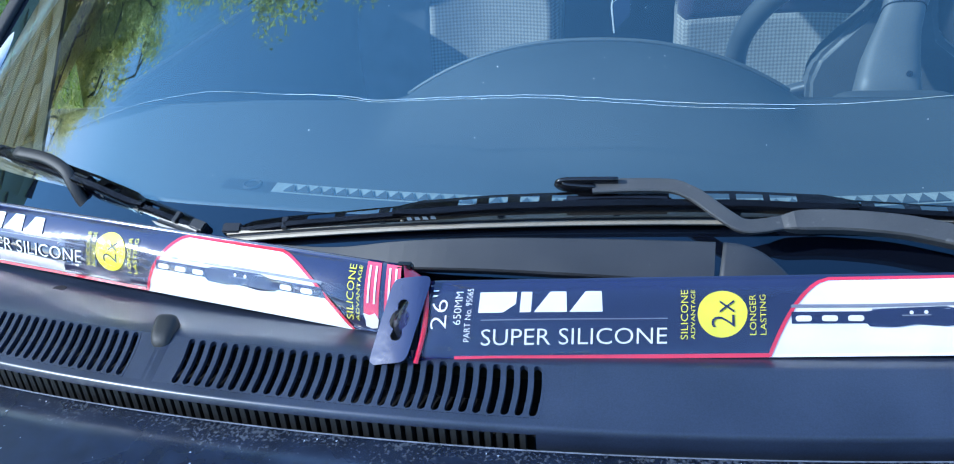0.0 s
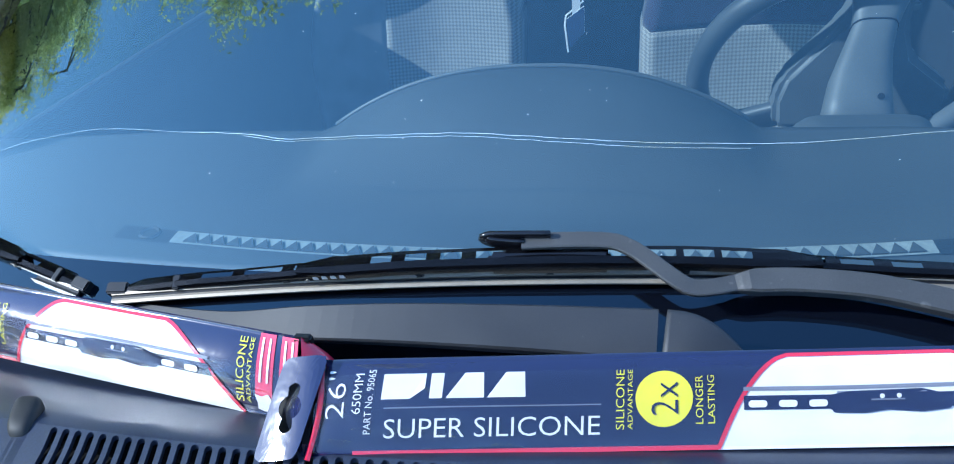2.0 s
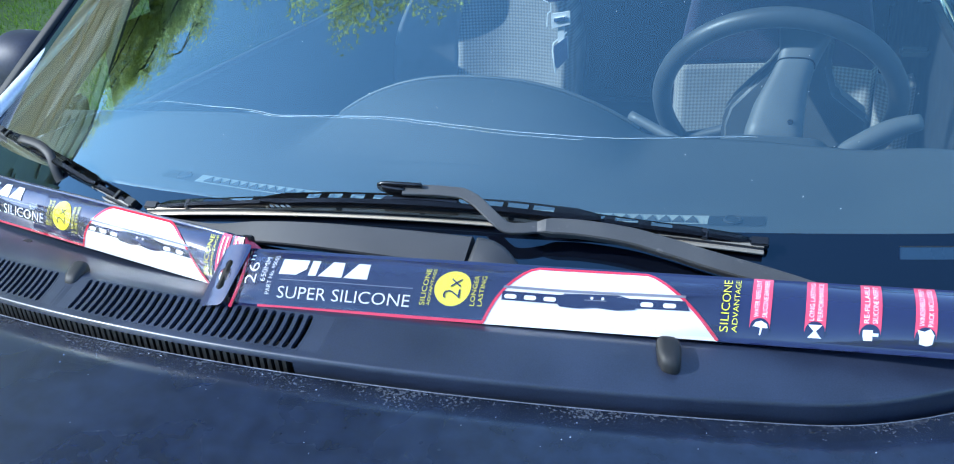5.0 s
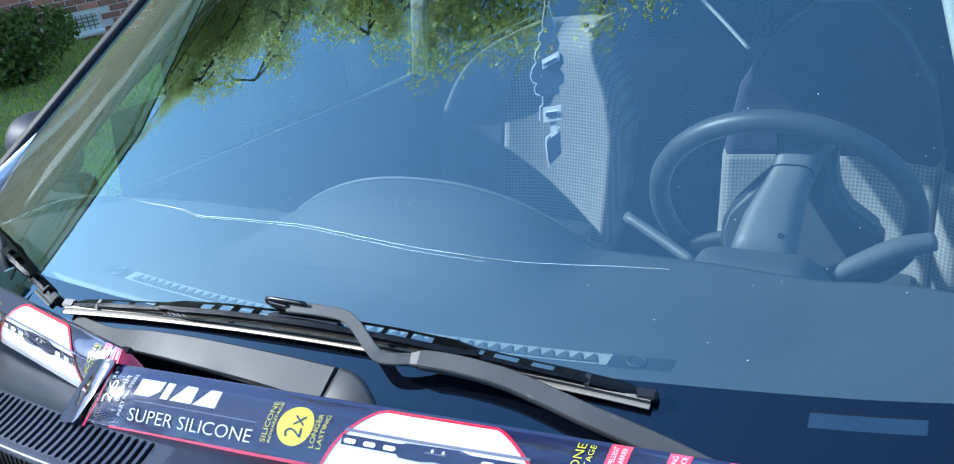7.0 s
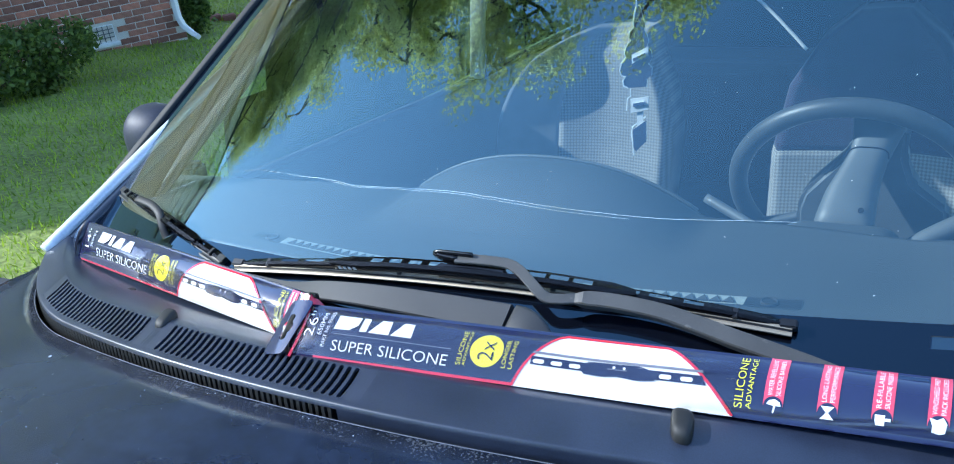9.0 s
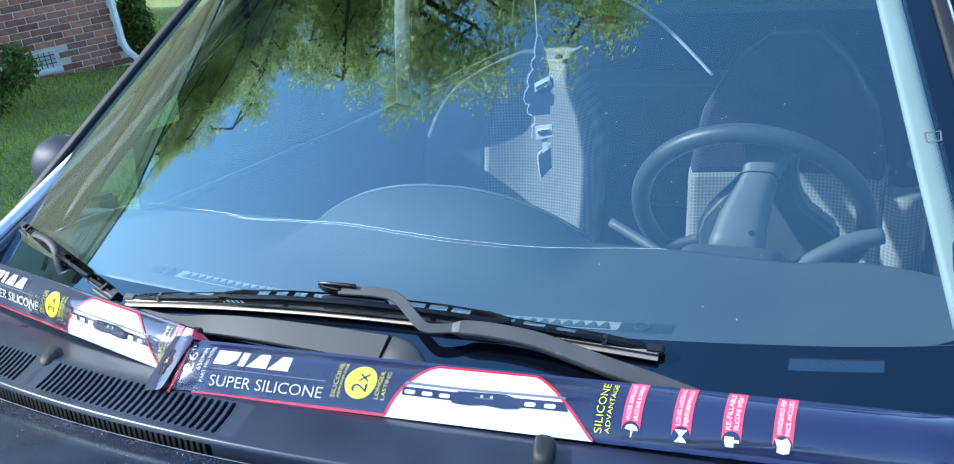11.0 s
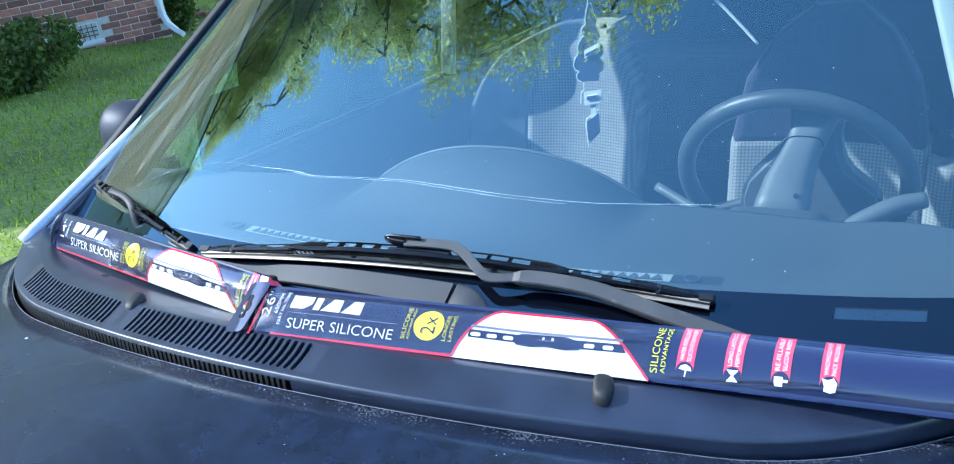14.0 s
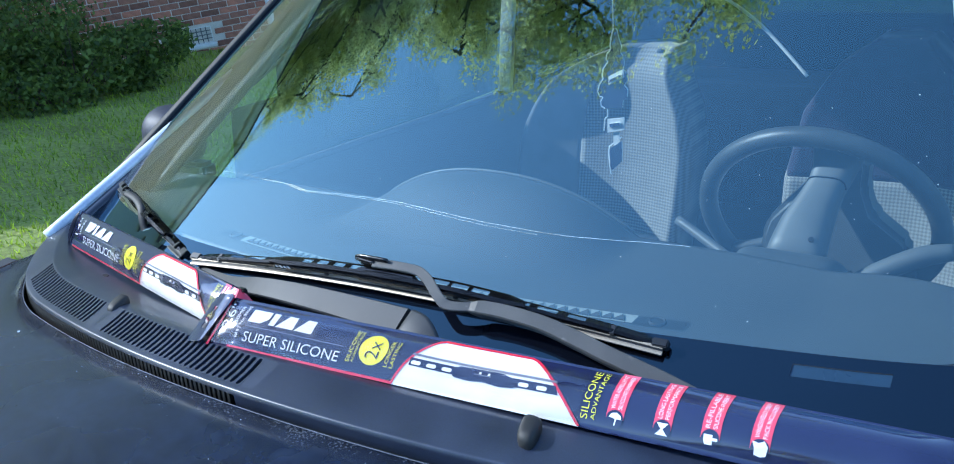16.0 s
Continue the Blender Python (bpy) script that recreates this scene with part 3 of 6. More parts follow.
bm = bmesh.new()
for a, b in (((0.578, 0.321), (0.593, 0.323)), ((0.593, 0.323), (0.594, 0.310)), ((0.594, 0.310), (0.581, 0.308)), ((0.581, 0.308), (0.578, 0.321))):
    sweep([on_glass(*a, 0.001), on_glass(*b, 0.001)], [(-0.0009, 0), (0, 0.0004), (0.0009, 0)], up=(0, -0.54, 0.84), bm=bm)
part("sticker_outline", bm, GREYTRIM, screen, "outline of a small clear sticker")

# pillars, trims, roof, sides
for sg in (-1, 1):
    edge = [(sg * x + MID, y, z) for x, y, z in ((0.645, 0.61, 0.975), (0.623, 0.71, 1.028), (0.583, 0.91, 1.133), (0.543, 1.11, 1.238), (0.508, 1.31, 1.343), (0.478, 1.51, 1.448), (0.455, 1.66, 1.525), (0.435, 1.80, 1.595))]
    P = smooth_path(edge, 6)
    wide = 0.028 if sg > 0 else 0.0
    part("pillar", sweep([p + Vector((wide * 0.5, 0, 0)) for p in P], rounded(0.032 + wide, 0.030, 0.010), up=(0, -0.5, 0.86)), BODY, car, "narrow dark windscreen pillar", True)
    part("drip_moulding", sweep([p + Vector((sg * 0.012 + wide, -0.010, 0.012)) for p in P], circle(0.0110, 14), up=(0, -0.5, 0.86)), MOULDING, car, "satin grey drip moulding along the pillar", True)
    Q = [on_glass(MID + sg * (half_width(s) + 0.003), s, 0.002) for s in [S_TOP * k / 20 for k in range(21)]]
    part("pillar_seal", sweep(Q, rounded(0.016, 0.010, 0.004), up=(0, -0.5, 0.86)), RUBBER, car, "black rubber glass seal", True)
    R = [on_glass(MID + sg * (half_width(s) - 0.040), s, -0.035) for s in [0.10 + (S_TOP - 0.10) * k / 16 for k in range(17)]]
    # Left trim is widened and darkened as shade behind the house reflection.
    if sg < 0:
        part("pillar_trim", sweep(R, rounded(0.075, 0.016, 0.006), up=(0, -0.5, 0.86)), DASHDARK, car, "inner pillar trim, darkened to stand for shade", True)
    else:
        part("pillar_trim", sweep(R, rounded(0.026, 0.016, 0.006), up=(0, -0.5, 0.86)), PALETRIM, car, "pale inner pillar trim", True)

    def side(u, v, sg=sg):
        y = -0.85 + 4.0 * u
        top = hood_z(0.665, min(y, lip(0.665) - 0.007)) if y < 0.55 else 0.955 - 0.022 * max(0, min(1, (y - 1.0) / 0.7))
        prof = [(0.672, top), (0.700, top - 0.030), (0.765, top - 0.14), (0.825, 0.66), (0.835, 0.40), (0.81, 0.22)]
        k = min(int(v * 5), 4)
        t = v * 5 - k
        a, b = prof[k], prof[k + 1]
        return Vector((sg * (a[0] * (1 - t) + b[0] * t), y, a[1] * (1 - t) + b[1] * t))
    part("body_side", slab(40, 15, side, (-sg * 0.03, 0, 0)), BODY, car, "", True)
    for y0, y1, x in ((1.94, 2.09, 0.655), (2.75, 2.95, 0.62)):
        part("side_pillar", slab(1, 6, lambda u, v: Vector((sg * (0.66 - 0.10 * v), y0 + 0.07 * v + (y1 - y0 - 0.07 * v) * u, 0.925 + 0.70 * v)), (-sg * 0.03, 0, 0)), BODY, car)
    for name, y0, y1, gm in (("side_window", 1.0, 1.96, SIDEGLASS), ("rear_side_window", 2.07, 2.78, DARKGLASS)):
        bm = bmesh.new()
        grid(bm, 8, 4, lambda u, v: Vector((sg * (0.668 - 0.09 * v), y0 + (y1 - y0) * u, 0.935 + 0.645 * v)), keep=lambda u, v: y0 + (y1 - y0) * u > 0.9 + 0.7 * v)
        sgl = part(name, bm, gm, car, "")
        sgl.visible_shadow = gm is DARKGLASS
part("roof", slab(12, 12, lambda u, v: Vector((-0.58 + 1.16 * u, 1.40 + 1.61 * v, 1.610 + 0.04 * math.sin(math.pi * u) - 0.05 * (2 * v - 1) ** 2)), (0, 0, -0.03)), BODY, car, "", True)
bm = bmesh.new()
grid(bm, 8, 6, lambda u, v: Vector((-0.66 + 1.32 * u, 3.06 - 0.12 * v, 0.98 + 0.60 * v)))
part("rear_window", bm, DARKGLASS, car, "rear window, tint added to darken the cabin")
part("tail", slab(8, 8, lambda u, v: Vector((-0.80 + 1.6 * u, 3.15 - 0.1 * v, 0.25 + 0.75 * v)), (0, -0.03, 0)), BODY, car)
part("front_bumper", slab(12, 8, lambda u, v: Vector((-0.80 + 1.6 * u, -0.88 - 0.06 * math.sin(math.pi * u), 0.22 + 0.64 * v)), (0, 0.03, 0)), BODY, car, "", True)
part("cabin_floor", boxed((-0.80, 0.5, 0.28), (0.80, 3.1, 0.32)), HEADLINER, car)
part("firewall", boxed((-0.78, 0.55, 0.30), (0.78, 0.60, 0.93)), HEADLINER, car)
part("rear_shelf", boxed((-0.66, 2.60, 0.76), (0.66, 3.08, 0.80), 0.01), HEADLINER, car)
for sg in (-1, 1):
    part("door_card", slab(14, 8, lambda u, v: Vector((sg * (0.655 - 0.01 * v), 0.70 + 2.0 * u, 0.35 + (0.606 - 0.058 * u) * v)), (sg * 0.02, 0, 0)), DASHDARK, car, "", True)
    part("window_seal", sweep([(sg * 0.646, 0.86 + 0.35 * k, 0.962 - 0.011 * k) for k in range(4)], rounded(0.014, 0.012, 0.003), up=(0, 0, 1)), RUBBER, car, "black rubber seal along the window sill", True)
    for y in (-0.15, 2.35):
        wheel = part("wheel", lathe([(0.10, -0.085), (0.285, -0.09), (0.295, -0.06), (0.295, 0.06), (0.285, 0.09), (0.10, 0.085)], 28, Matrix.Translation((sg * 0.735, y, 0.295)) @ Matrix.Rotation(radians(90), 4, "Y")), RUBBER, car, "", True)
        part("rim", lathe([(0.02, 0.075), (0.18, 0.07), (0.19, 0.088), (0.185, 0.07)], 24, Matrix.Translation((sg * 0.735, y, 0.295)) @ Matrix.Rotation(radians(90 * sg), 4, "Y")), STEEL, wheel, "", True)
    bm = bmesh.new()
    bmesh.ops.create_uvsphere(bm, u_segments=20, v_segments=14, radius=1)
    for v in bm.verts:
        c = v.co
        if c.y > 0.35:
            c.y = 0.35 + (c.y - 0.35) * 0.15
        c.x, c.z = (math.copysign(abs(q) ** 0.78, q) for q in (c.x, c.z))
        v.co = Vector((sg * (0.768 + 0.062 * c.x), 0.965 + 0.060 * c.y, 1.046 + 0.057 * c.z * (1 + 0.08 * c.x)))
    part("door_mirror", bm, speckled(material("mirror_shell", (0.016, 0.020, 0.040), 0.55, var=0.2, bump=0.05), (0.45, 0.46, 0.48), 35, 0.86, 0.98, 8, None, 0.7), car, "dark mirror housing with sun-bleached top", True)
    part("mirror_stalk", boxed((0.69 if sg > 0 else -0.77, 0.945, 0.965), (0.77 if sg > 0 else -0.69, 0.985, 1.0), 0.008), BLACK, car)

# ---- dashboard ----
def hump(x):
    d = abs(x - 0.02) / 0.205
    return (1 - d ** 2.3) if d < 1 else 0.0


def dash(u, v):
    x = -0.64 + 1.28 * u
    h = hump(x)
    g = glass_y0(x) + 0.070
    y = g + v * (0.868 - 0.012 * h - 0.10 * max(0, abs(x) - 0.35) - g)
    t = min(1, max(0, (v - 0.30) / 0.65))
    z = 1.0275 - 0.003 * v + 0.066 * h * t * t * (3 - 2 * t) + (0.010 * math.sin(math.pi * min(1, max(0, (x - 0.46) / 0.17))) * v if x > 0.46 else 0)
    return Vector((x, y, z))


dashboard = part("dashboard", slab(80, 30, dash, (0, 0.004, -0.03)), DASH, car, "smooth blue-grey vinyl dashboard with a central hump", True)
# Lighter strip stands for the highlight along the hump's rear edge.
part("hump_edge", sweep([dash(u, 1.0) + Vector((0, 0.001, 0.0008)) for u in [0.362 + 0.306 * k / 40 for k in range(41)]], circle(0.0022, 6), up=(0, 0, 1)), GREYTRIM, dashboard, "lighter strip for the highlight on the instrument hump", True)
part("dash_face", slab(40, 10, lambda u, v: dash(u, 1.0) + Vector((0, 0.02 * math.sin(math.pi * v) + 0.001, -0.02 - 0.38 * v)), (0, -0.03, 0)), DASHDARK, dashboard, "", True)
VENT0, VENT1 = -0.249, 0.315


def vent_pt(x, d, lift):
    y = 0.620 + 0.27 * (x - 0.035) ** 2 + d
    return Vector((x, y, 1.0272 + lift))


bm = bmesh.new()
grid(bm, 60, 1, lambda u, v: vent_pt(VENT0 + u * (VENT1 - VENT0), 0.018 * v, 0.0015))
vent = part("defroster_vent", bm, material("vent_pale", (0.30, 0.33, 0.32), 0.5, bump=0.05), dashboard, "pale defroster vent with a zigzag web")
for k in range(44):
    x = VENT0 + 0.018 + k * (VENT1 - VENT0 - 0.02) / 44
    bm = bmesh.new()
    a = [vent_pt(x - 0.0058, 0.002, 0.003), vent_pt(x + 0.0058, 0.002, 0.003), vent_pt(x, 0.015, 0.003)]
    top = [bm.verts.new(p) for p in a]
    low = [bm.verts.new(p - Vector((0, 0, 0.0012))) for p in a]
    bm.faces.new(top)
    for i in range(3):
        bm.faces.new((top[i], low[i], low[(i + 1) % 3], top[(i + 1) % 3]))
    part("web", bm, DASH, vent)
for x in (VENT0 - 0.022, VENT1 + 0.022):
    part("screw_cap", lathe([(0.009, 0), (0.009, 0.002), (0.0075, 0.003), (0.006, 0.002), (0.001, 0.002)], 14, Matrix.Translation(vent_pt(x, 0.010, 0.0))), DASHDARK, dashboard, "", True)
for x in (VENT1 + 0.001, VENT0 - 0.051):
    bm = bmesh.new()
    grid(bm, 10, 1, lambda u, v: vent_pt(x + u * 0.05, 0.020 * v - 0.001, 0.0008))
    part("vent_end", bm, DASHDARK, vent)

# ---- steering wheel and column ----
WC, TILT_W = Vector((0.361, 1.205, 0.951)), radians(27)
WM = Matrix.Translation(WC) @ Matrix.Rotation(TILT_W - radians(90), 4, "X")
steer = part("steering_wheel", sweep([WM @ Vector((0.166 * math.cos(a), 0.166 * math.sin(a), 0)) for a in [2 * math.pi * k / 64 for k in range(65)]], circle(0.0145, 12), up=WM.to_3x3() @ Vector((0, 0, 1)), caps=False), WHEELSKIN, car, "grey leather steering wheel", True)
for a in (36, 144):
    d = Vector((math.cos(radians(a)), math.sin(radians(a)), 0))
    part("spoke", sweep([WM @ (d * r + Vector((0, 0, -0.03 * (1 - (r / 0.166) ** 2)))) for r in (0.04, 0.08, 0.12, 0.162)], rounded(0.040, 0.016, 0.006), up=WM.to_3x3() @ Vector((0, 0, 1))), WHEELSKIN, steer, "", True)
# back of the hub with its two shoulders
HUB = [(0.372, 1.066), (0.355, 1.028), (0.322, 0.990), (0.295, 0.958), (0.286, 0.927), (0.289, 0.890), (0.425, 0.880), (0.492, 0.918), (0.490, 0.946), (0.442, 0.984), (0.430, 1.020), (0.432, 1.062)]
bm = bmesh.new()
f0 = [bm.verts.new((x, 1.168 - 0.10 * (z - 0.96), z)) for x, z in HUB]
f1 = [bm.verts.new((x, 1.215 - 0.10 * (z - 0.96), z)) for x, z in HUB]
bm.faces.new(f0)
bm.faces.new(list(reversed(f1)))
for i in range(len(HUB)):
    j = (i + 1) % len(HUB)
    bm.faces.new((f0[j], f0[i], f1[i], f1[j]))
bmesh.ops.recalc_face_normals(bm, faces=list(bm.faces))
bmesh.ops.bevel(bm, geom=list(bm.edges), offset=0.008, segments=3, affect="EDGES")
part("hub", bm, GREYTRIM, steer, "grey moulded back of the hub", True)
# shroud: leans to the right as it rises to the wheel
SH = [(0.362, 1.062, 0.930, 0.040, 0.034), (0.363, 1.086, 0.950, 0.038, 0.034), (0.367, 1.106, 0.976, 0.034, 0.034), (0.375, 1.126, 1.003, 0.028, 0.030), (0.383, 1.140, 1.026, 0.025, 0.026), (0.389, 1.150, 1.046, 0.028, 0.022), (0.393, 1.156, 1.068, 0.034, 0.018), (0.396, 1.166, 1.080, 0.038, 0.012)]


def shroud_pt(k, a, grow=1.0):
    x, y, z, w, h = SH[k]
    ca, sa = (math.copysign(abs(q) ** 0.62, q) for q in (math.cos(a), math.sin(a)))
    return Vector((x + grow * w * ca, y - 0.45 * h * sa * grow, z + grow * h * sa * 0.7))


bm = bmesh.new()
rings = [[bm.verts.new(shroud_pt(k, 2 * math.pi * i / 28)) for i in range(28)] for k in range(len(SH))]
for a, b in zip(rings, rings[1:]):
    for k in range(28):
        bm.faces.new((a[k], a[(k + 1) % 28], b[(k + 1) % 28], b[k]))
bm.faces.new(list(reversed(rings[0])))
bm.faces.new(rings[-1])
shroud = part("column_shroud", bm, GREYTRIM, car, "moulded grey steering column shroud", True)
part("shroud_seam", sweep([shroud_pt(4, math.pi * k / 16, 1.01) for k in range(17)], circle(0.0012, 6), up=(0, 1, 0)), BLACK, shroud)
part("key_slot", lathe([(0.004, 0), (0.004, 0.002), (0.002, 0.002)], 12, Matrix.Translation(shroud_pt(1, 1.2, 1.0)) @ Matrix.Rotation(radians(60), 4, "X")), BLACK, shroud)
bm = slab(24, 12, lambda u, v: Vector((0.278 + 0.168 * u + 0.012 * (1 - v) * (1 - 2 * u), 0.985 + 0.075 * v, 0.925 + 0.040 * (1 - (2 * u - 1) ** 8) * (1 - 0.45 * (2 * v - 1) ** 4))), (0, 0, -0.05))
part("binnacle_lid", bm, DASH, car, "low vinyl lid over the instruments", True)
part("wiper_stalk", sweep(smooth_path([(0.262, 1.135, 0.893), (0.21, 1.16, 0.910), (0.150, 1.187, 0.929)], 5), circle(0.0078, 10)), GREYTRIM, car, "slim grey wiper stalk", True)
tst = part("signal_stalk", sweep(smooth_path([(0.438, 1.092, 0.914), (0.470, 1.106, 0.930), (0.512, 1.122, 0.950), (0.549, 1.136, 0.958)], 5), circle(0.0125, 12), scale=lambda t: (0.8 + 0.35 * math.sin(math.pi * min(1, t * 0.9)), 0.8 + 0.35 * math.sin(math.pi * min(1, t * 0.9)))), GREYTRIM, car, "dark turn signal stalk", True)
part("stalk_collar", sweep([(0.431, 1.089, 0.911), (0.439, 1.0925, 0.9145)], circle(0.0155, 14)), BLACK, tst, "", True)

# ---- seats ----
def seat_outline(z0, z1, sides, n=40):
    """Half-widths to either side, eased between given heights."""
    out = []
    for i in range(n + 1):
        z = z0 + (z1 - z0) * i / n
        hw = []
        for side in sides:
            k = max(j for j in range(len(side) - 1) if side[j][0] <= z or j == 0)
            (za, a), (zb, b) = side[k], side[k + 1]
            f = min(1, max(0, (z - za) / (zb - za)))
            hw.append(a + (b - a) * f)
        out.append((i / n, z, *hw))
    return out


def seat_back(name, cx, w, z0, z1, y, lean, mats, label, sides, split=None, bolsters=(0.040, 0.040)):
    seat = part(name, boxed((cx - w, y - 0.46, 0.48), (cx + w, y + 0.05, 0.60), 0.04), CHECK, car, label, True)
    prof = seat_outline(z0, z1, sides)

    def f(u, v):
        k = v * (len(prof) - 1)
        t, z, left, right = prof[min(int(round(k)), len(prof) - 1)]
        x = cx - left + u * (left + right)
        rim = bolsters[0] * max(0, 1 - u / 0.60) ** 1.5 + bolsters[1] * max(0, (u - 0.62) / 0.38) ** 1.6
        bulge = rim - 0.02 * math.sin(math.pi * t)
        edge_roll = 0.03 * (max(0, abs(2 * u - 1) - 0.93) / 0.07) ** 2
        return Vector((x, y + lean * (z - z0) - bulge + edge_roll * 1.6 + 0.07 * (max(0, t - 0.85) / 0.15) ** 2.5, z))
    if split:
        lo = int(40 * (split - z0) / (z1 - z0))
        part("back_cushion", slab(28, lo, lambda u, v: f(u, v * lo / 40), (0, 0.11, 0)), mats[0], seat, "", True)
        part("back_upper", slab(28, 40 - lo, lambda u, v: f(u, (lo + v * (40 - lo)) / 40), (0, 0.11, 0)), mats[1], seat, "upper backrest, shade put into its violet colour", True)
    else:
        part("backrest", slab(20, 40, lambda u, v: f(0.36 + 0.64 * u, v), (0, 0.11, 0)), mats[0], seat, "", True)
        part("side_bolster", slab(14, 40, lambda u, v: f(0.36 * u, v), (0, 0.11, 0)), mats[1], seat, "plain grey-blue cloth side bolster", True)
    return seat


psg = seat_back("passenger_seat", -0.345, 0.215, 0.53, 1.052, 1.88, 0.16, [CHECK, BOLSTER], "grey checked cloth front seat with headrest sockets",
                [[(0.5, 0.20), (0.75, 0.225), (0.82, 0.220), (0.87, 0.205), (0.916, 0.181), (0.96, 0.148), (0.993, 0.114), (1.02, 0.070), (1.04, 0.025), (1.06, -0.04)], [(0.5, 0.212), (0.673, 0.226), (0.80, 0.232), (0.90, 0.214), (0.97, 0.186), (1.03, 0.166), (1.06, 0.160)]], None, (0.085, 0.035))
for x in (-0.395, -0.205):
    part("headrest_socket", lathe([(0.010, 0), (0.010, 0.006), (0.006, 0.009)], 10, Matrix.Translation((x, 1.972, 1.030 if x < -0.3 else 1.046))), GREYTRIM, psg, "pale headrest socket", True)
seat_back("driver_seat", 0.345, 0.215, 0.50, 1.10, 1.80, 0.12, [CHECK, SHADE_CLOTH], "grey checked cloth seat, shoulders violet for shade",
          [[(0.4, 0.215), (0.8, 0.210), (0.95, 0.18), (1.05, 0.12), (1.10, 0.05)]] * 2, 0.818)
part("rear_seat", slab(30, 14, lambda u, v: Vector((-0.62 + 1.24 * u, 2.45 + 0.1 * v - 0.03 * math.sin(math.pi * v), 0.50 + 0.34 * v)), (0, 0.12, 0)), HEADLINER, car, "", True)
part("door_bolster", slab(10, 14, lambda u, v: Vector((0.550 + 0.074 * u, 1.80 - 0.03 * math.sin(math.pi * u), 0.45 + 0.345 * v)), (0, 0.08, 0)), CHECK, car, "checked cloth bolster beside the seat", True)
part("belt_guide", boxed((0.585, 1.80, 0.850), (0.640, 1.83, 0.866), 0.005), GREYTRIM, car)

BELT = [(0.040, 1.62, 1.236), (0.085, 1.62, 1.212), (0.125, 1.62, 1.184), (0.158, 1.62, 1.155), (0.198, 1.62, 1.114), (0.231, 1.62, 1.078)]
for sg in (-1, 1):
    part("inner_pillar", sweep([(sg * 0.640, 1.945, 0.93), (sg * 0.618, 1.950, 1.18), (sg * 0.575, 1.97, 1.52)], rounded(0.040, 0.018, 0.006), up=(0, 1, 0)), PALETRIM, car, "pale inner door pillar", True)
part("seat_belt", sweep(smooth_path(BELT, 6), [(-0.003, 0), (-0.003, 0.0015), (0.003, 0.0015), (0.003, 0)], up=(0, -1, 0.2)), WHITEPAINT, car, "pale slack seat belt strap", True)

# ---- inner mirror ----
part("inner_mirror", boxed((-0.09, 1.205, 1.285), (0.15, 1.235, 1.345), 0.014), DASHDARK, car, "dark rear-view mirror", True)
part("mirror_arm", sweep([(0.03, 1.215, 1.34), (0.03, 1.17, 1.385)], circle(0.01, 8)), BLACK, car, "", True)


# ---- wipers ----
GN = Vector((0, -math.sin(RAKE), math.cos(RAKE)))


def glass_under(x, y):
    return Vector((x, y, 1.0 + (y - glass_y0(x)) * math.tan(RAKE)))


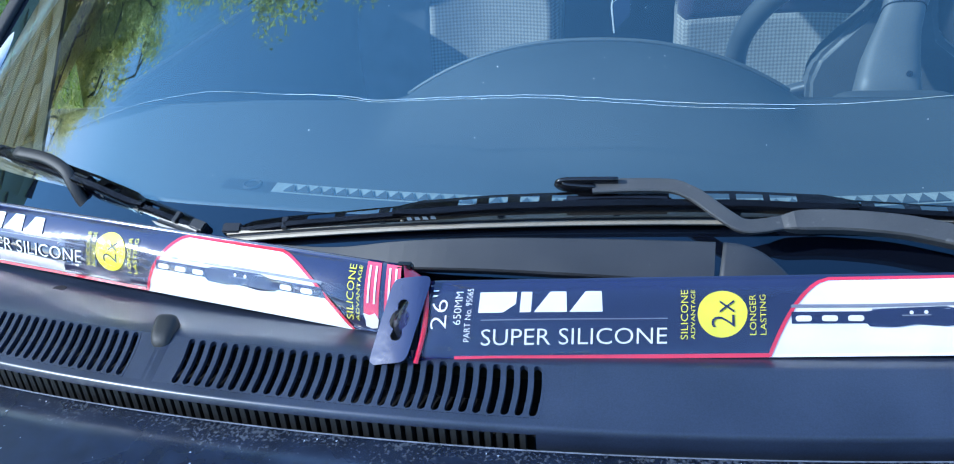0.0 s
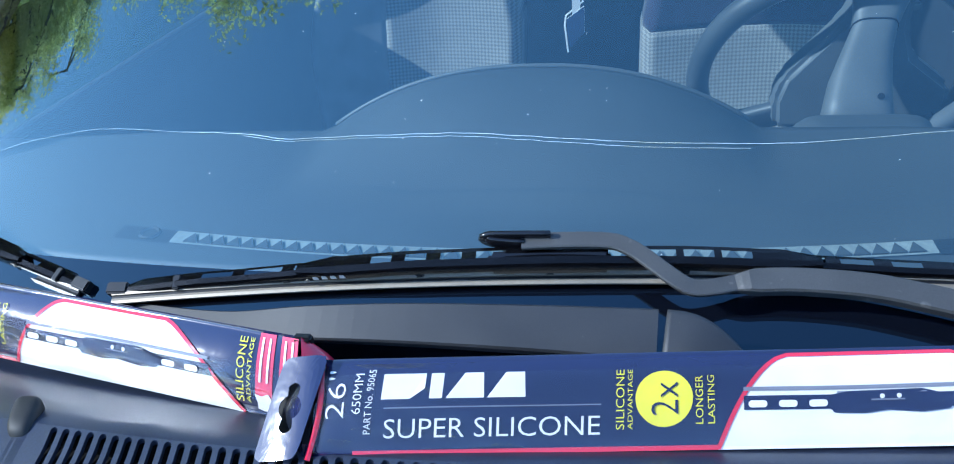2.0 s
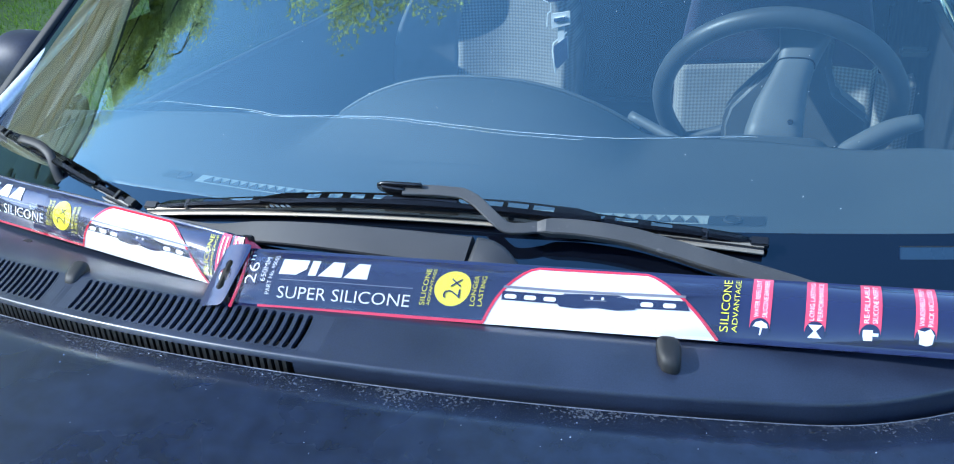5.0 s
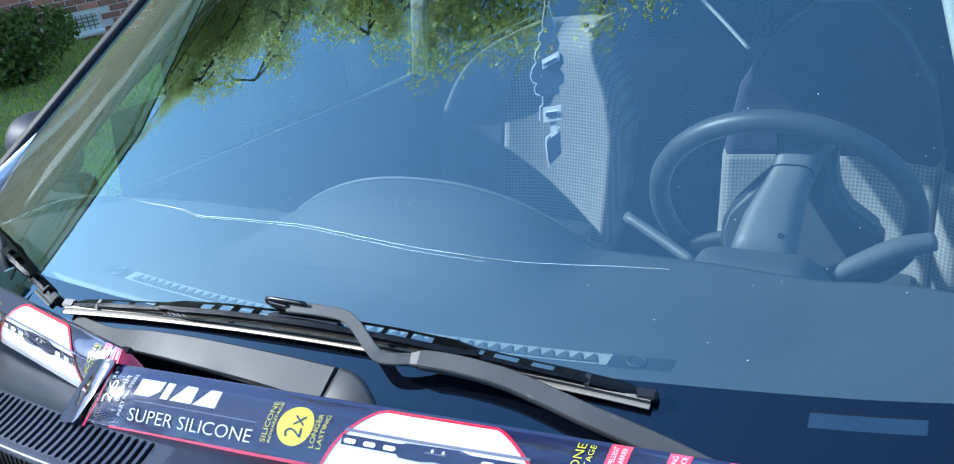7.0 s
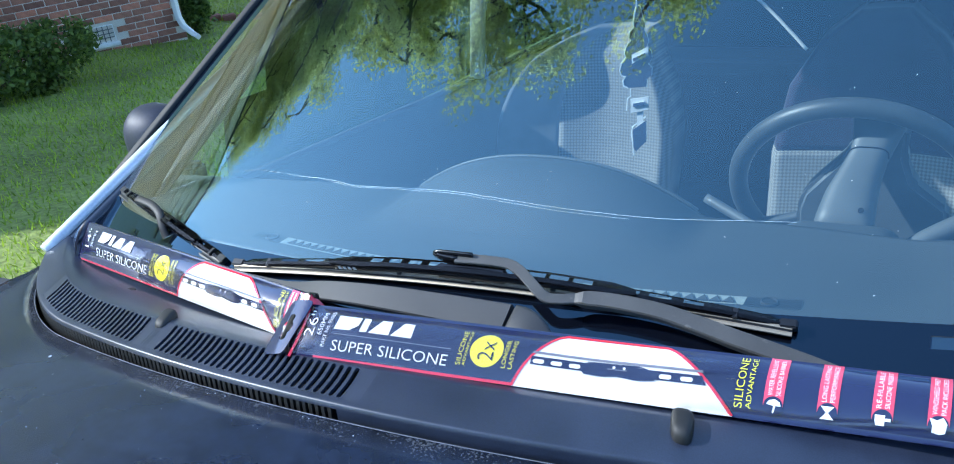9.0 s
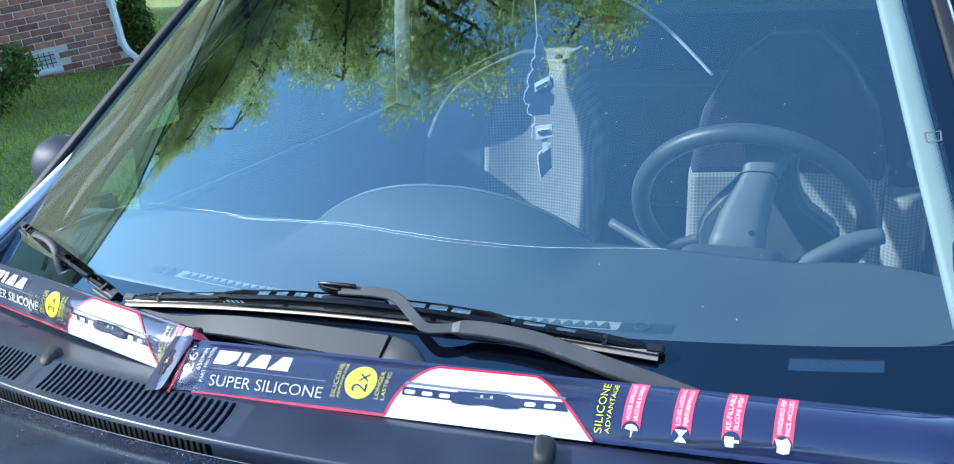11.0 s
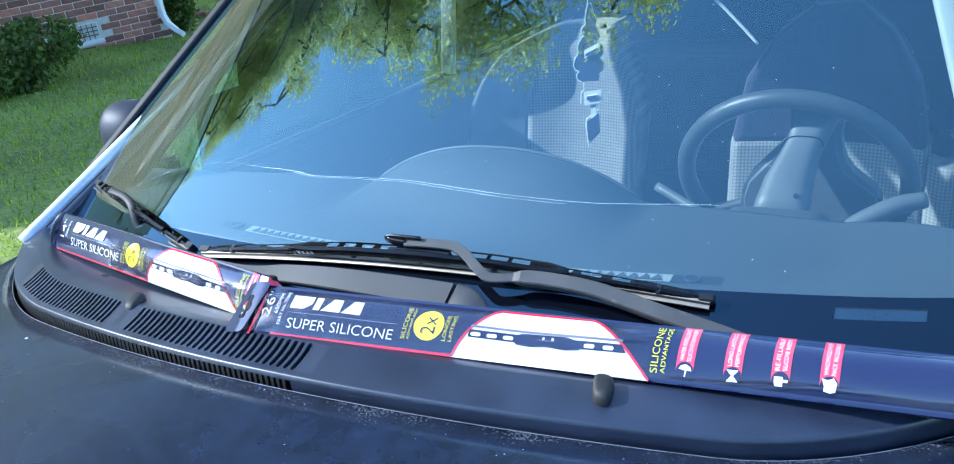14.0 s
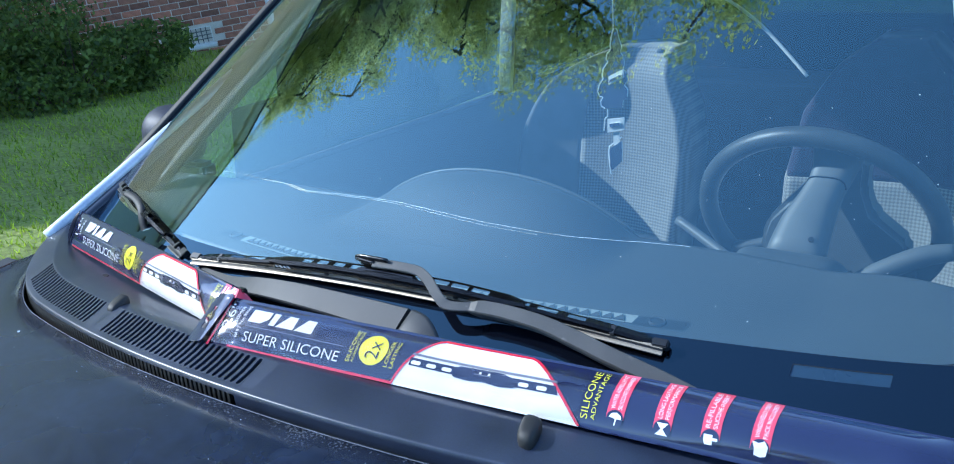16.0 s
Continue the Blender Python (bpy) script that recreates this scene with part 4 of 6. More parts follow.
def blade(parent, xa, ya, xb, yb, hs, holes, clip, za=None, zb=None, spine=None):
    """A blade lying on the glass from (xa, ya) to (xb, yb). hs: heights of the frame along it; holes: spans of the frames."""
    def contact(t):
        if za is not None:
            return Vector((xa + (xb - xa) * t, ya + (yb - ya) * t - 0.004 * math.sin(math.pi * t), za + (zb - za) * t))
        return glass_under(xa + (xb - xa) * t, ya + (yb - ya) * t)
    along = (contact(1) - contact(0)).normalized()
    side = along.cross(GN).normalized()
    if side.y < 0:
        side = -side
    ts = [k / 40 for k in range(41)]
    part("rubber_lip", sweep([contact(t) + GN * 0.0035 for t in ts], [(-0.0012, -0.0035), (0.0012, -0.0035), (0.003, 0.002), (0.003, 0.0045), (-0.003, 0.0045), (-0.003, 0.002)], up=GN), RUBBER, parent, "black wiper rubber")
    for off, up, w in ((0.0035, 0.0086, 0.0019), (0.0090, 0.0068, 0.0021)):
        part("spine", sweep([contact(t) + GN * up - side * off for t in ts], [(-w, -0.0010), (w, -0.0010), (w, 0.0008), (0, 0.0012), (-w, 0.0008)], up=GN), spine or STEEL, parent, "" if spine else "bright steel spine")
    part("spine_groove", sweep([contact(t) + GN * 0.0070 - side * 0.0062 for t in ts], [(-0.0012, -0.0010), (0.0012, -0.0010), (0.0010, 0.0008), (-0.0010, 0.0008)], up=GN), BLACK, parent)

    def height(t):
        k = t * (len(hs) - 1)
        i = min(int(k), len(hs) - 2)
        f = k - i
        f = f * f * (3 - 2 * f)
        return hs[i] * (1 - f) + hs[i + 1] * f
    for t0, t1, gaps, lift, wd in holes:
        bm = bmesh.new()
        n = 72
        rows = []
        for i in range(n + 1):
            t = t0 + (t1 - t0) * i / n
            e = min(1, min(i, n - i) / 5)
            h, w = height(t) + lift, wd * (0.55 + 0.45 * e)
            c = contact(t)
            prof = [(-w * 0.5, h - 0.0065 * e - 0.002), (-w * 0.52, h - 0.0020), (-w * 0.40, h), (w * 0.02, h + 0.0002), (w * 0.52, h - 0.0022), (w * 0.80, h - 0.0040), (w * 0.85, h - 0.007)]
            rows.append([bm.verts.new(c + side * a + GN * b) for a, b in prof])
        for i in range(n):
            t = (i + 0.5) / n
            for j in range(6):
                if j == 3 and any(a < t < b for a, b in gaps):
                    continue
                bm.faces.new((rows[i][j], rows[i][j + 1], rows[i + 1][j + 1], rows[i + 1][j]))
        bmesh.ops.solidify(bm, geom=list(bm.faces), thickness=0.0009)
        part("blade_frame", bm, GLOSSBLACK, parent, "glossy black slotted blade frame")
        for t in (t0 + 0.012, t1 - 0.012):
            c = contact(t)
            part("rivet", lathe([(0.0014, 0), (0.0014, 0.0006), (0.0008, 0.0010)], 10, Matrix.Translation(c + GN * (height(t) + lift - 0.006) - side * wd * 0.52) @ (-side).to_track_quat("Z", "Y").to_matrix().to_4x4()), STEEL, parent)
    for t in [0.08, 0.21, 0.36, 0.50, 0.64, 0.78, 0.92]:
        c = contact(t)
        m = Matrix.Translation(c + GN * 0.010) @ Matrix((along, side, GN)).transposed().to_4x4()
        part("claw", boxed((-0.0028, -0.0052, -0.003), (0.0028, 0.0052, 0.003), 0.0008, m), BLACK, parent)
    for t in (0.006, 0.994):
        c = contact(t)
        m = Matrix.Translation(c + GN * 0.008) @ Matrix((along, side, GN)).transposed().to_4x4()
        part("end_cap", boxed((-0.008, -0.0045, -0.005), (0.008, 0.0045, 0.0035), 0.0012, m), BLACK, parent)
    t = clip
    c = contact(t)
    m = Matrix.Translation(c + GN * (height(t) - 0.002)) @ Matrix((along, side, GN)).transposed().to_4x4()
    part("blade_clip", boxed((-0.040, -0.006, -0.012), (0.040, 0.006, 0.003), 0.003, m), GLOSSBLACK, parent, "black blade clip")
    # low plain badge: three short bars
    bm = bmesh.new()
    for k in range(4):
        tb = holes[1][0] + 0.022 + 0.010 * k
        c = contact(tb) + GN * (height(tb) - 0.0012) - side * holes[1][4] * 0.50
        vs = [bm.verts.new(c + along * a + GN * b - side * 0.0004) for a, b in ((-0.0022, -0.0035), (0.0022, -0.0035), (0.0016, 0.0015), (-0.0016, 0.0015))]
        bm.faces.new(vs)
    part("badge_bars", bm, WHITEINK, parent, "small white badge of plain bars")


arm_path = smooth_path([(0.036, 0.583, 1.0675), (0.065, 0.5845, 1.0685), (0.093, 0.585, 1.068), (0.105, 0.582, 1.0655), (0.114, 0.578, 1.062), (0.135, 0.566, 1.0515), (0.146, 0.563, 1.0475), (0.160, 0.565, 1.0475), (0.175, 0.569, 1.048), (0.21, 0.5725, 1.0475), (0.254, 0.572, 1.0445), (0.29, 0.568, 1.039), (0.325, 0.563, 1.033), (0.36, 0.559, 1.0275), (0.392, 0.555, 1.022), (0.44, 0.548, 1.012), (0.49, 0.540, 1.000)], 6)
FLAT = rounded(0.022, 0.010, 0.0016, 1)
wiper_d = part("driver_wiper", sweep(arm_path, FLAT, up=GN, scale=lambda t: ((0.50, 0.40) if t < 0.49 else (0.50 + 0.24 * min(1, (t - 0.49) / 0.03) + 0.14 * max(0, t - 0.55), 0.40 + 0.60 * min(1, (t - 0.49) / 0.02)))), ARM, car, "long wiper with weathered grey arm and glossy black blade")
hook = smooth_path([(0.055, 0.585, 1.0712), (0.032, 0.585, 1.0708), (0.017, 0.586, 1.0698), (0.012, 0.586, 1.0678), (0.018, 0.585, 1.0660), (0.038, 0.584, 1.0652)], 5)
part("arm_hook", sweep(hook, rounded(0.011, 0.0035, 0.001, 1), up=(0, -0.84, -0.54)), GLOSSBLACK, wiper_d, "black bent hook of the arm", True)
blade(wiper_d, -0.259, 0.578, 0.367, 0.603, [0.0105, 0.0155, 0.0195, 0.0235, 0.0245, 0.0235, 0.0195, 0.0155, 0.0105],
      [(0.015, 0.28, [(0.36, 0.50), (0.56, 0.72), (0.78, 0.90)], -0.001, 0.009), (0.225, 0.775, [(0.155, 0.20), (0.22, 0.27), (0.29, 0.34), (0.36, 0.41), (0.61, 0.66), (0.68, 0.73), (0.75, 0.80), (0.82, 0.87)], 0.0015, 0.012), (0.72, 0.985, [(0.10, 0.22), (0.28, 0.40), (0.47, 0.58)], -0.001, 0.009)], 0.50)
arm_path = smooth_path([(0.122, 0.5185, 1.041), (0.06, 0.522, 1.0415), (-0.03, 0.526, 1.040), (-0.10, 0.532, 1.034), (-0.17, 0.546, 1.020), (-0.27, 0.574, 1.010), (-0.35, 0.596, 1.004)], 6)
wiper_p = part("passenger_wiper", sweep(arm_path, rounded(0.034, 0.010, 0.0016, 1), up=GN, scale=lambda t: (1.0 - 0.62 * t, 1.0 - 0.45 * t)), DARKARM, car, "short wiper with dark grey arm and black blade")
strap = smooth_path([(-0.340, 0.594, 1.004), (-0.385, 0.611, 1.009), (-0.412, 0.616, 1.024), (-0.424, 0.622, 1.042), (-0.434, 0.630, 1.054), (-0.458, 0.641, 1.060), (-0.494, 0.652, 1.061)], 6)
part("arm_strap", sweep(strap, rounded(0.0105, 0.0060, 0.0014, 1), up=GN), RUBBER, wiper_p, "black bent steel arm strap", True)
blade(wiper_p, -0.584, 0.712, -0.288, 0.586, [0.010, 0.016, 0.025, 0.025, 0.016, 0.010],
      [(0.02, 0.40, [(0.35, 0.5), (0.6, 0.75)], -0.001, 0.009), (0.18, 0.80, [(0.14, 0.22), (0.26, 0.34), (0.66, 0.74), (0.78, 0.86)], 0.0015, 0.011), (0.62, 0.98, [(0.2, 0.35), (0.5, 0.65)], -0.001, 0.009)], 0.48, 1.040, 1.020, BLACK)
part("pivot_cap", sweep(smooth_path([(0.1265, 0.5185, 1.041), (0.140, 0.516, 1.041), (0.152, 0.511, 1.037), (0.165, 0.504, 1.028), (0.172, 0.50, 1.016)], 4), rounded(0.035, 0.011, 0.004, 3), up=GN, scale=lambda t: (1 - 0.5 * t * t, 1 - 0.2 * t)), DARKARM, wiper_p, "rounded arm pivot cap", True)
for p, r in (((0.15, 0.508), 0.016), ((0.49, 0.540), 0.016)):
    part("pivot_post", lathe([(r, 0.0), (r, 0.028), (r * 0.8, 0.034)], 16, Matrix.Translation((p[0], p[1], 0.985))), BLACK, car, "", True)

# ---- the two packs ----
class Pack:
    """A flat-backed clear sleeve with a printed card: x runs along the car's width."""

    def __init__(self, x0, x1, foot, up, height, bulge, back):
        self.x0, self.x1, self.foot, self.height, self.bulge, self.back = x0, x1, foot, height, bulge, back
        self.up = Vector((0, *up)).normalized()
        self.out = Vector((0, -self.up.z, self.up.y))

    def swell(self, x):
        e = min(1, max(0, (x - self.x0) / 0.035), max(0, (self.x1 - x) / 0.05))
        return (0.25 + 0.75 * math.sin(e * math.pi / 2)) * (1 + 1.7 * min(1, max(0, (x - 0.22) / 0.3)))

    def at(self, x, w, lift=0.0):
        ripple = 0.0007 * math.sin(41 * x + 3 * w) * math.sin(3.1 * w)
        b = self.bulge * 4 * w * (1 - w) * self.swell(x)
        return Vector((x, *self.foot(x))) + self.up * (self.height * w) + self.out * (b + ripple + lift)

    def under(self, x, w):
        return Vector((x, *self.foot(x))) + self.up * (self.height * w) - self.out * (self.back * 4 * w * (1 - w) * self.swell(x) + 0.001)

    def shell(self):
        bm = bmesh.new()
        n, m = 70, 14
        front = grid(bm, n, m, lambda u, v: self.at(self.x0 + u * (self.x1 - self.x0), v))
        rear = grid(bm, n, m, lambda u, v: self.under(self.x0 + u * (self.x1 - self.x0), v))
        for i in range(n):
            for j, flip in ((0, 0), (m, 1)):
                q = (front[i][j], rear[i][j], rear[i + 1][j], front[i + 1][j])
                bm.faces.new(q if flip else tuple(reversed(q)))
        for i in (0, n):
            for j in range(m):
                bm.faces.new((front[i][j], front[i][j + 1], rear[i][j + 1], rear[i][j]))
        return bm

    def patch(self, x0, x1, w0, w1, lift, nx=24, nw=10, left=None, right=None):
        """A printed field; left(w), right(w) may give its slanted or curved sides."""
        bm = bmesh.new()
        def f(u, v):
            w = w0 + (w1 - w0) * v
            a = left(w) if left else x0
            b = right(w) if right else x1
            return self.at(a + (b - a) * u, w, lift)
        grid(bm, nx, nw, f)
        return bm

    def ring(self, pts, width, lift):
        """A printed line of given half-width through (x, w) points."""
        bm = bmesh.new()
        P = [Vector((x, w * self.height)) for x, w in pts]
        rows = []
        for i, p in enumerate(P):
            d = (P[min(i + 1, len(P) - 1)] - P[max(0, i - 1)]).normalized()
            q = Vector((-d.y, d.x)) * width
            rows.append([bm.verts.new(self.at(r.x, min(1, max(0, r.y / self.height)), lift)) for r in (p - q, p + q)])
        for a, b in zip(rows, rows[1:]):
            bm.faces.new((a[0], b[0], b[1], a[1]))
        return bm

    def disc(self, x, w, r, lift, n=32, sx=1.0):
        bm = bmesh.new()
        c = bm.verts.new(self.at(x, w, lift))
        rings = []
        for k in (0.5, 1.0):
            rings.append([bm.verts.new(self.at(x + sx * r * k * math.cos(2 * math.pi * i / n), w + r * k * math.sin(2 * math.pi * i / n) / self.height, lift)) for i in range(n)])
        for i in range(n):
            bm.faces.new((c, rings[0][i], rings[0][(i + 1) % n]))
            bm.faces.new((rings[0][i], rings[1][i], rings[1][(i + 1) % n], rings[0][(i + 1) % n]))
        return bm

    def shape(self, x, w, poly, lift, turn=0.0):
        """A flat printed shape from (dx, dy) in metres about (x, w)."""
        bm = bmesh.new()
        c, s = math.cos(turn), math.sin(turn)
        bm.faces.new([bm.verts.new(self.at(x + a * c - b * s, w + (a * s + b * c) / self.height, lift)) for a, b in poly])
        return bm

    def words(self, text, x0, x1, w0, w1, lift, turned=False, bold=-0.006):
        """Lettering that fills the box; turned: reads upwards."""
        cu = bpy.data.curves.new("lettering", "FONT")
        cu.body, cu.resolution_u, cu.offset = text, 3, bold
        tmp = new("lettering", cu)
        dg = bpy.context.evaluated_depsgraph_get()
        me = bpy.data.meshes.new_from_object(tmp.evaluated_get(dg))
        bpy.data.objects.remove(tmp)
        co = np.array([v.co[:2] for v in me.vertices])
        lo, hi = co.min(0), co.max(0)
        bm = bmesh.new()
        bm.from_mesh(me)
        bpy.data.meshes.remove(me)
        for v in bm.verts:
            a, b = (v.co.x - lo[0]) / (hi[0] - lo[0]), (v.co.y - lo[1]) / (hi[1] - lo[1])
            if turned:
                a, b = 1 - b, a
            v.co = self.at(x0 + a * (x1 - x0), w0 + b * (w1 - w0), lift)
        return bm


def brand_blocks(pk, body, x0, x1, w0, w1, lift):
    """The maker's mark as plain blocks."""
    h, w = (w1 - w0) * pk.height, x1 - x0
    xm, wm = x0, (w0 + w1) / 2
    shapes = [[(0, -h / 2), (0.20 * w, -h / 2), (0.30 * w, -h * 0.1), (0.30 * w, h / 2), (0, h / 2)],
              [(0.335 * w, -h / 2), (0.425 * w, -h / 2), (0.425 * w, h / 2), (0.335 * w, h / 2)],
              [(0.45 * w, -h / 2), (0.715 * w, -h / 2), (0.70 * w, h / 2), (0.57 * w, h / 2)],
              [(0.735 * w, -h / 2), (1.0 * w, -h / 2), (0.985 * w, h / 2), (0.855 * w, h / 2)]]
    for s in shapes:
        part("brand_block", pk.shape(xm, wm, s, lift), WHITEINK, body)


def blade_picture(pk, body, x0, x1, lift):
    """The printed picture of a blade on the white field."""
    L = x1 - x0
    part("printed_blade", pk.patch(x0, x1, 0.55, 0.59, lift, 24, 2), GREYINK, body)
    part("printed_blade", pk.patch(x0, x1, 0.36, 0.50, lift, 30, 3, right=lambda w: x1 - 0.0 + 0.03 * (0.5 - w)), INK, body)
    part("printed_blade", pk.shape(x0 + 0.52 * L, 0.42, [(-0.036, 0.003), (-0.028, -0.0055), (-0.012, -0.006), (0.0, -0.0045), (0.018, -0.006), (0.032, -0.0045), (0.036, 0.002), (0.018, 0.0065), (-0.02, 0.006)], lift + 0.0004), INK, body)
    part("printed_blade", pk.patch(x0 + 0.34 * L, x0 + 0.66 * L, 0.505, 0.53, lift + 0.0003, 12, 1), GREYINK, body)
    for a in (0.05, 0.16, 0.27, 0.80, 0.92):
        part("printed_slot", pk.shape(x0 + a * L, 0.415, rounded(0.010, 0.0038, 0.0018), lift + 0.0008), WHITEINK, body)
    for a in (0.50, 0.56):
        part("printed_slot", pk.disc(x0 + a * L, 0.47, 0.0013, lift + 0.0012, 10), WHITEINK, body)
    part("printed_slot", pk.patch(x0 + 0.46 * L, x0 + 0.58 * L, 0.43, 0.445, lift + 0.0012, 4, 1), GREYINK, body)


def field(pk, body, xbl, xtl, xtr, xbr, wt, lift):
    """White field with a red outline and rounded upper corners."""
    def left(w):
        t = w / wt
        return xbl + (xtl - xbl) * (0.52 * t + 0.48 * (1 - max(0, 1 - t ** 2.4) ** 0.55))
    def right(w):
        t = w / wt
        return xbr + (xtr - xbr) * (0.80 * t + 0.20 * (1 - max(0, 1 - t ** 3) ** 0.55))
    part("white_field", pk.patch(0, 0, 0.0, wt, lift, 24, 24, left, right), WHITEINK, body, "white printed field")
    ws = [wt * k / 24 for k in range(25)]
    line = [(left(w), w) for w in ws] + [(right(w), w) for w in reversed(ws)]
    part("red_outline", pk.ring(line, 0.0012, lift + 0.0005), RED, body, "red printed outline")


def info_tag(pk, body, x, w0, a, b, lift, icon):
    part("red_tag", pk.patch(x - 0.0075, x + 0.0075, w0, 0.99, lift, 3, 8), PINK, body, "red printed tag")
    part("lettering", pk.words(a, x - 0.0048, x - 0.0012, w0 + 0.14, 0.95, lift + 0.0005, True), WHITEINK, body)
    part("lettering", pk.words(b, x + 0.0012, x + 0.0048, w0 + 0.14, 0.95, lift + 0.0005, True), WHITEINK, body)
    part("icon_disc", pk.disc(x, w0, 0.0072, lift + 0.0003), INK, body)
    part("icon", pk.shape(x, w0, icon, lift + 0.0007), WHITEINK, body)


ICONS = [[(-0.005, 0.001), (-0.003, 0.004), (0.001, 0.005), (0.005, 0.003), (0.006, 0.0), (0.002, 0.0), (0.001, -0.005), (0.0, -0.005), (0.0005, 0.0)],
         [(-0.005, 0.0045), (-0.0008, 0.0), (-0.005, -0.0045), (0.005, -0.0045), (0.0008, 0.0), (0.005, 0.0045)],
         [(-0.005, 0.003), (0.002, 0.003), (0.002, 0.001), (0.006, 0.001), (0.006, -0.001), (0.002, -0.001), (0.002, -0.004), (-0.004, -0.004), (-0.005, -0.001)],
         [(-0.006, 0.005), (-0.001, 0.004), (0.003, 0.006), (0.006, 0.002), (0.005, -0.004), (0.001, -0.005), (-0.004, -0.004), (-0.004, 0.0)]]
A1, A2, A3 = 0.0006, 0.0012, 0.0018

long_pack = thing("wiper_blade_pack", (0.25, 0.48, 1.009), "long navy retail pack for a wiper blade, lying on the cowl", "package")
pk = Pack(-0.072, 0.632, lambda x: (0.438 + 0.114 * x, 1.0165 - 0.018 * x), (0.79, 0.613), 0.055, 0.0062, 0.020)
body = part("sleeve", pk.shell(), INK, long_pack, "glossy navy printed sleeve", True)
field(pk, body, 0.1535, 0.192, 0.280, 0.340, 0.93, A1)
part("red_line", pk.patch(-0.045, 0.156, 0.0, 0.045, A1, 40, 1), RED, body)
blade_picture(pk, body, 0.167, 0.313, A2)
brand_blocks(pk, body, -0.031, 0.049, 0.54, 0.81, A1)
part("rule", pk.patch(-0.029, 0.0905, 0.445, 0.458, A1, 20, 1), GREYINK, body)
part("lettering", pk.words("SUPER SILICONE", -0.028, 0.0900, 0.155, 0.340, A2), WHITEINK, body, "white lettering")
part("lettering", pk.words('26"', -0.0625, -0.0515, 0.36, 0.86, A2, True, -0.012), WHITEINK, body)
part("lettering", pk.words("650MM", -0.0470, -0.0420, 0.40, 0.82, A2, True), WHITEINK, body)
part("lettering", pk.words("PART No. 95065", -0.0395, -0.0355, 0.20, 0.86, A2, True), WHITEINK, body)
part("yellow_disc", pk.disc(0.1245, 0.50, 0.0155, A1), YELLOW, body, "yellow printed disc")
part("lettering", pk.words("2x", 0.1175, 0.1320, 0.33, 0.66, A2, True, -0.012), INK, body)
part("lettering", pk.words("SILICONE", 0.0985, 0.1030, 0.20, 0.80, A2, True), YELLOW, body)
part("lettering", pk.words("ADVANTAGE", 0.1048, 0.1075, 0.20, 0.80, A2, True), YELLOW, body)
part("lettering", pk.words("LONGER", 0.1413, 0.1453, 0.24, 0.72, A2, True), YELLOW, body)
part("lettering", pk.words("LASTING", 0.1478, 0.1515, 0.24, 0.72, A2, True), YELLOW, body)
part("lettering", pk.words("SILICONE", 0.3405, 0.3468, 0.12, 0.92, A2, True), YELLOW, body)
part("lettering", pk.words("ADVANTAGE", 0.3495, 0.3535, 0.12, 0.92, A2, True), YELLOW, body)
for x, a, b, ic in ((0.3700, "WATER REPELLENT", "SILICONE BARRIER", ICONS[0]), (0.4100, "LONG LASTING", "PERFORMANCE", ICONS[1]), (0.4488, "RE-FILLABLE", "SILICONE INSERT", ICONS[2]), (0.4870, "WINDSHIELD PREP", "PACK INCLUDED", ICONS[3])):
    info_tag(pk, body, x, 0.20, a, b, A1, ic)


def end_flap(pk, x, sg, mat, parent, label=""):
    """Closed end of the sleeve, cut as a pointed oval."""
    bm = bmesh.new()
    n = 16
    rows = []
    for i in range(n + 1):
        w = i / n
        b, k = 4 * w * (1 - w), pk.swell(x - sg * 0.04)
        base = Vector((x + sg * 0.003 * b, *pk.foot(x))) + pk.up * pk.height * w
        rows.append([bm.verts.new(base + pk.out * (pk.bulge * b * k * 0.5 + 0.001)), bm.verts.new(base + Vector((sg * 0.017 * b, 0, 0)) - pk.out * pk.back * b * 0.3), bm.verts.new(base + Vector((sg * (0.020 if x < 0 else 0.032) * b, 0, 0)) - pk.out * (pk.back * b * k))])
    for a, b in zip(rows, rows[1:]):
        for j in range(2):
            bm.faces.new((a[j], b[j], b[j + 1], a[j + 1]))
    return part("end_flap", bm, mat, parent, label, True)


def clear_film(pk, parent, x0, x1, w0, w1, seed):
    """Thin clear wrap, smooth in the middle and crumpled towards the ends and the lower edge."""
    bm = bmesh.new()

    def f(u, v):
        x, w = x0 + (x1 - x0) * u, w0 + (w1 - w0) * v
        e = max(0.0, 1 - (x - x0) / 0.16, 1 - (x1 - x) / 0.12)
        crease = noise.noise(Vector((x * 30 + seed, w * 9, seed))) + 0.5 * noise.noise(Vector((x * 75, w * 20 + x * 40, seed + 4)))
        fold = abs(noise.noise(Vector((x * 22 - w * 2, w * 5 + seed, 2.0))))
        k = (0.15 + 0.85 * e) * (1 - w) ** 0.6 + 0.12
        return pk.at(x, w, 0.0042 + 0.0024 * k * crease - 0.0022 * k * fold)
    grid(bm, 220, 36, f)
    film = part("clear_film", bm, FILM, parent, "crumpled clear plastic film", True)
    film.visible_shadow = False
    return film


clear_film(pk, body, -0.068, 0.34, 0.02, 0.80, 1.7)
end_flap(pk, 0.632, 1, RED, body, "red end flap")
end_flap(pk, -0.072, -1, INK, body)


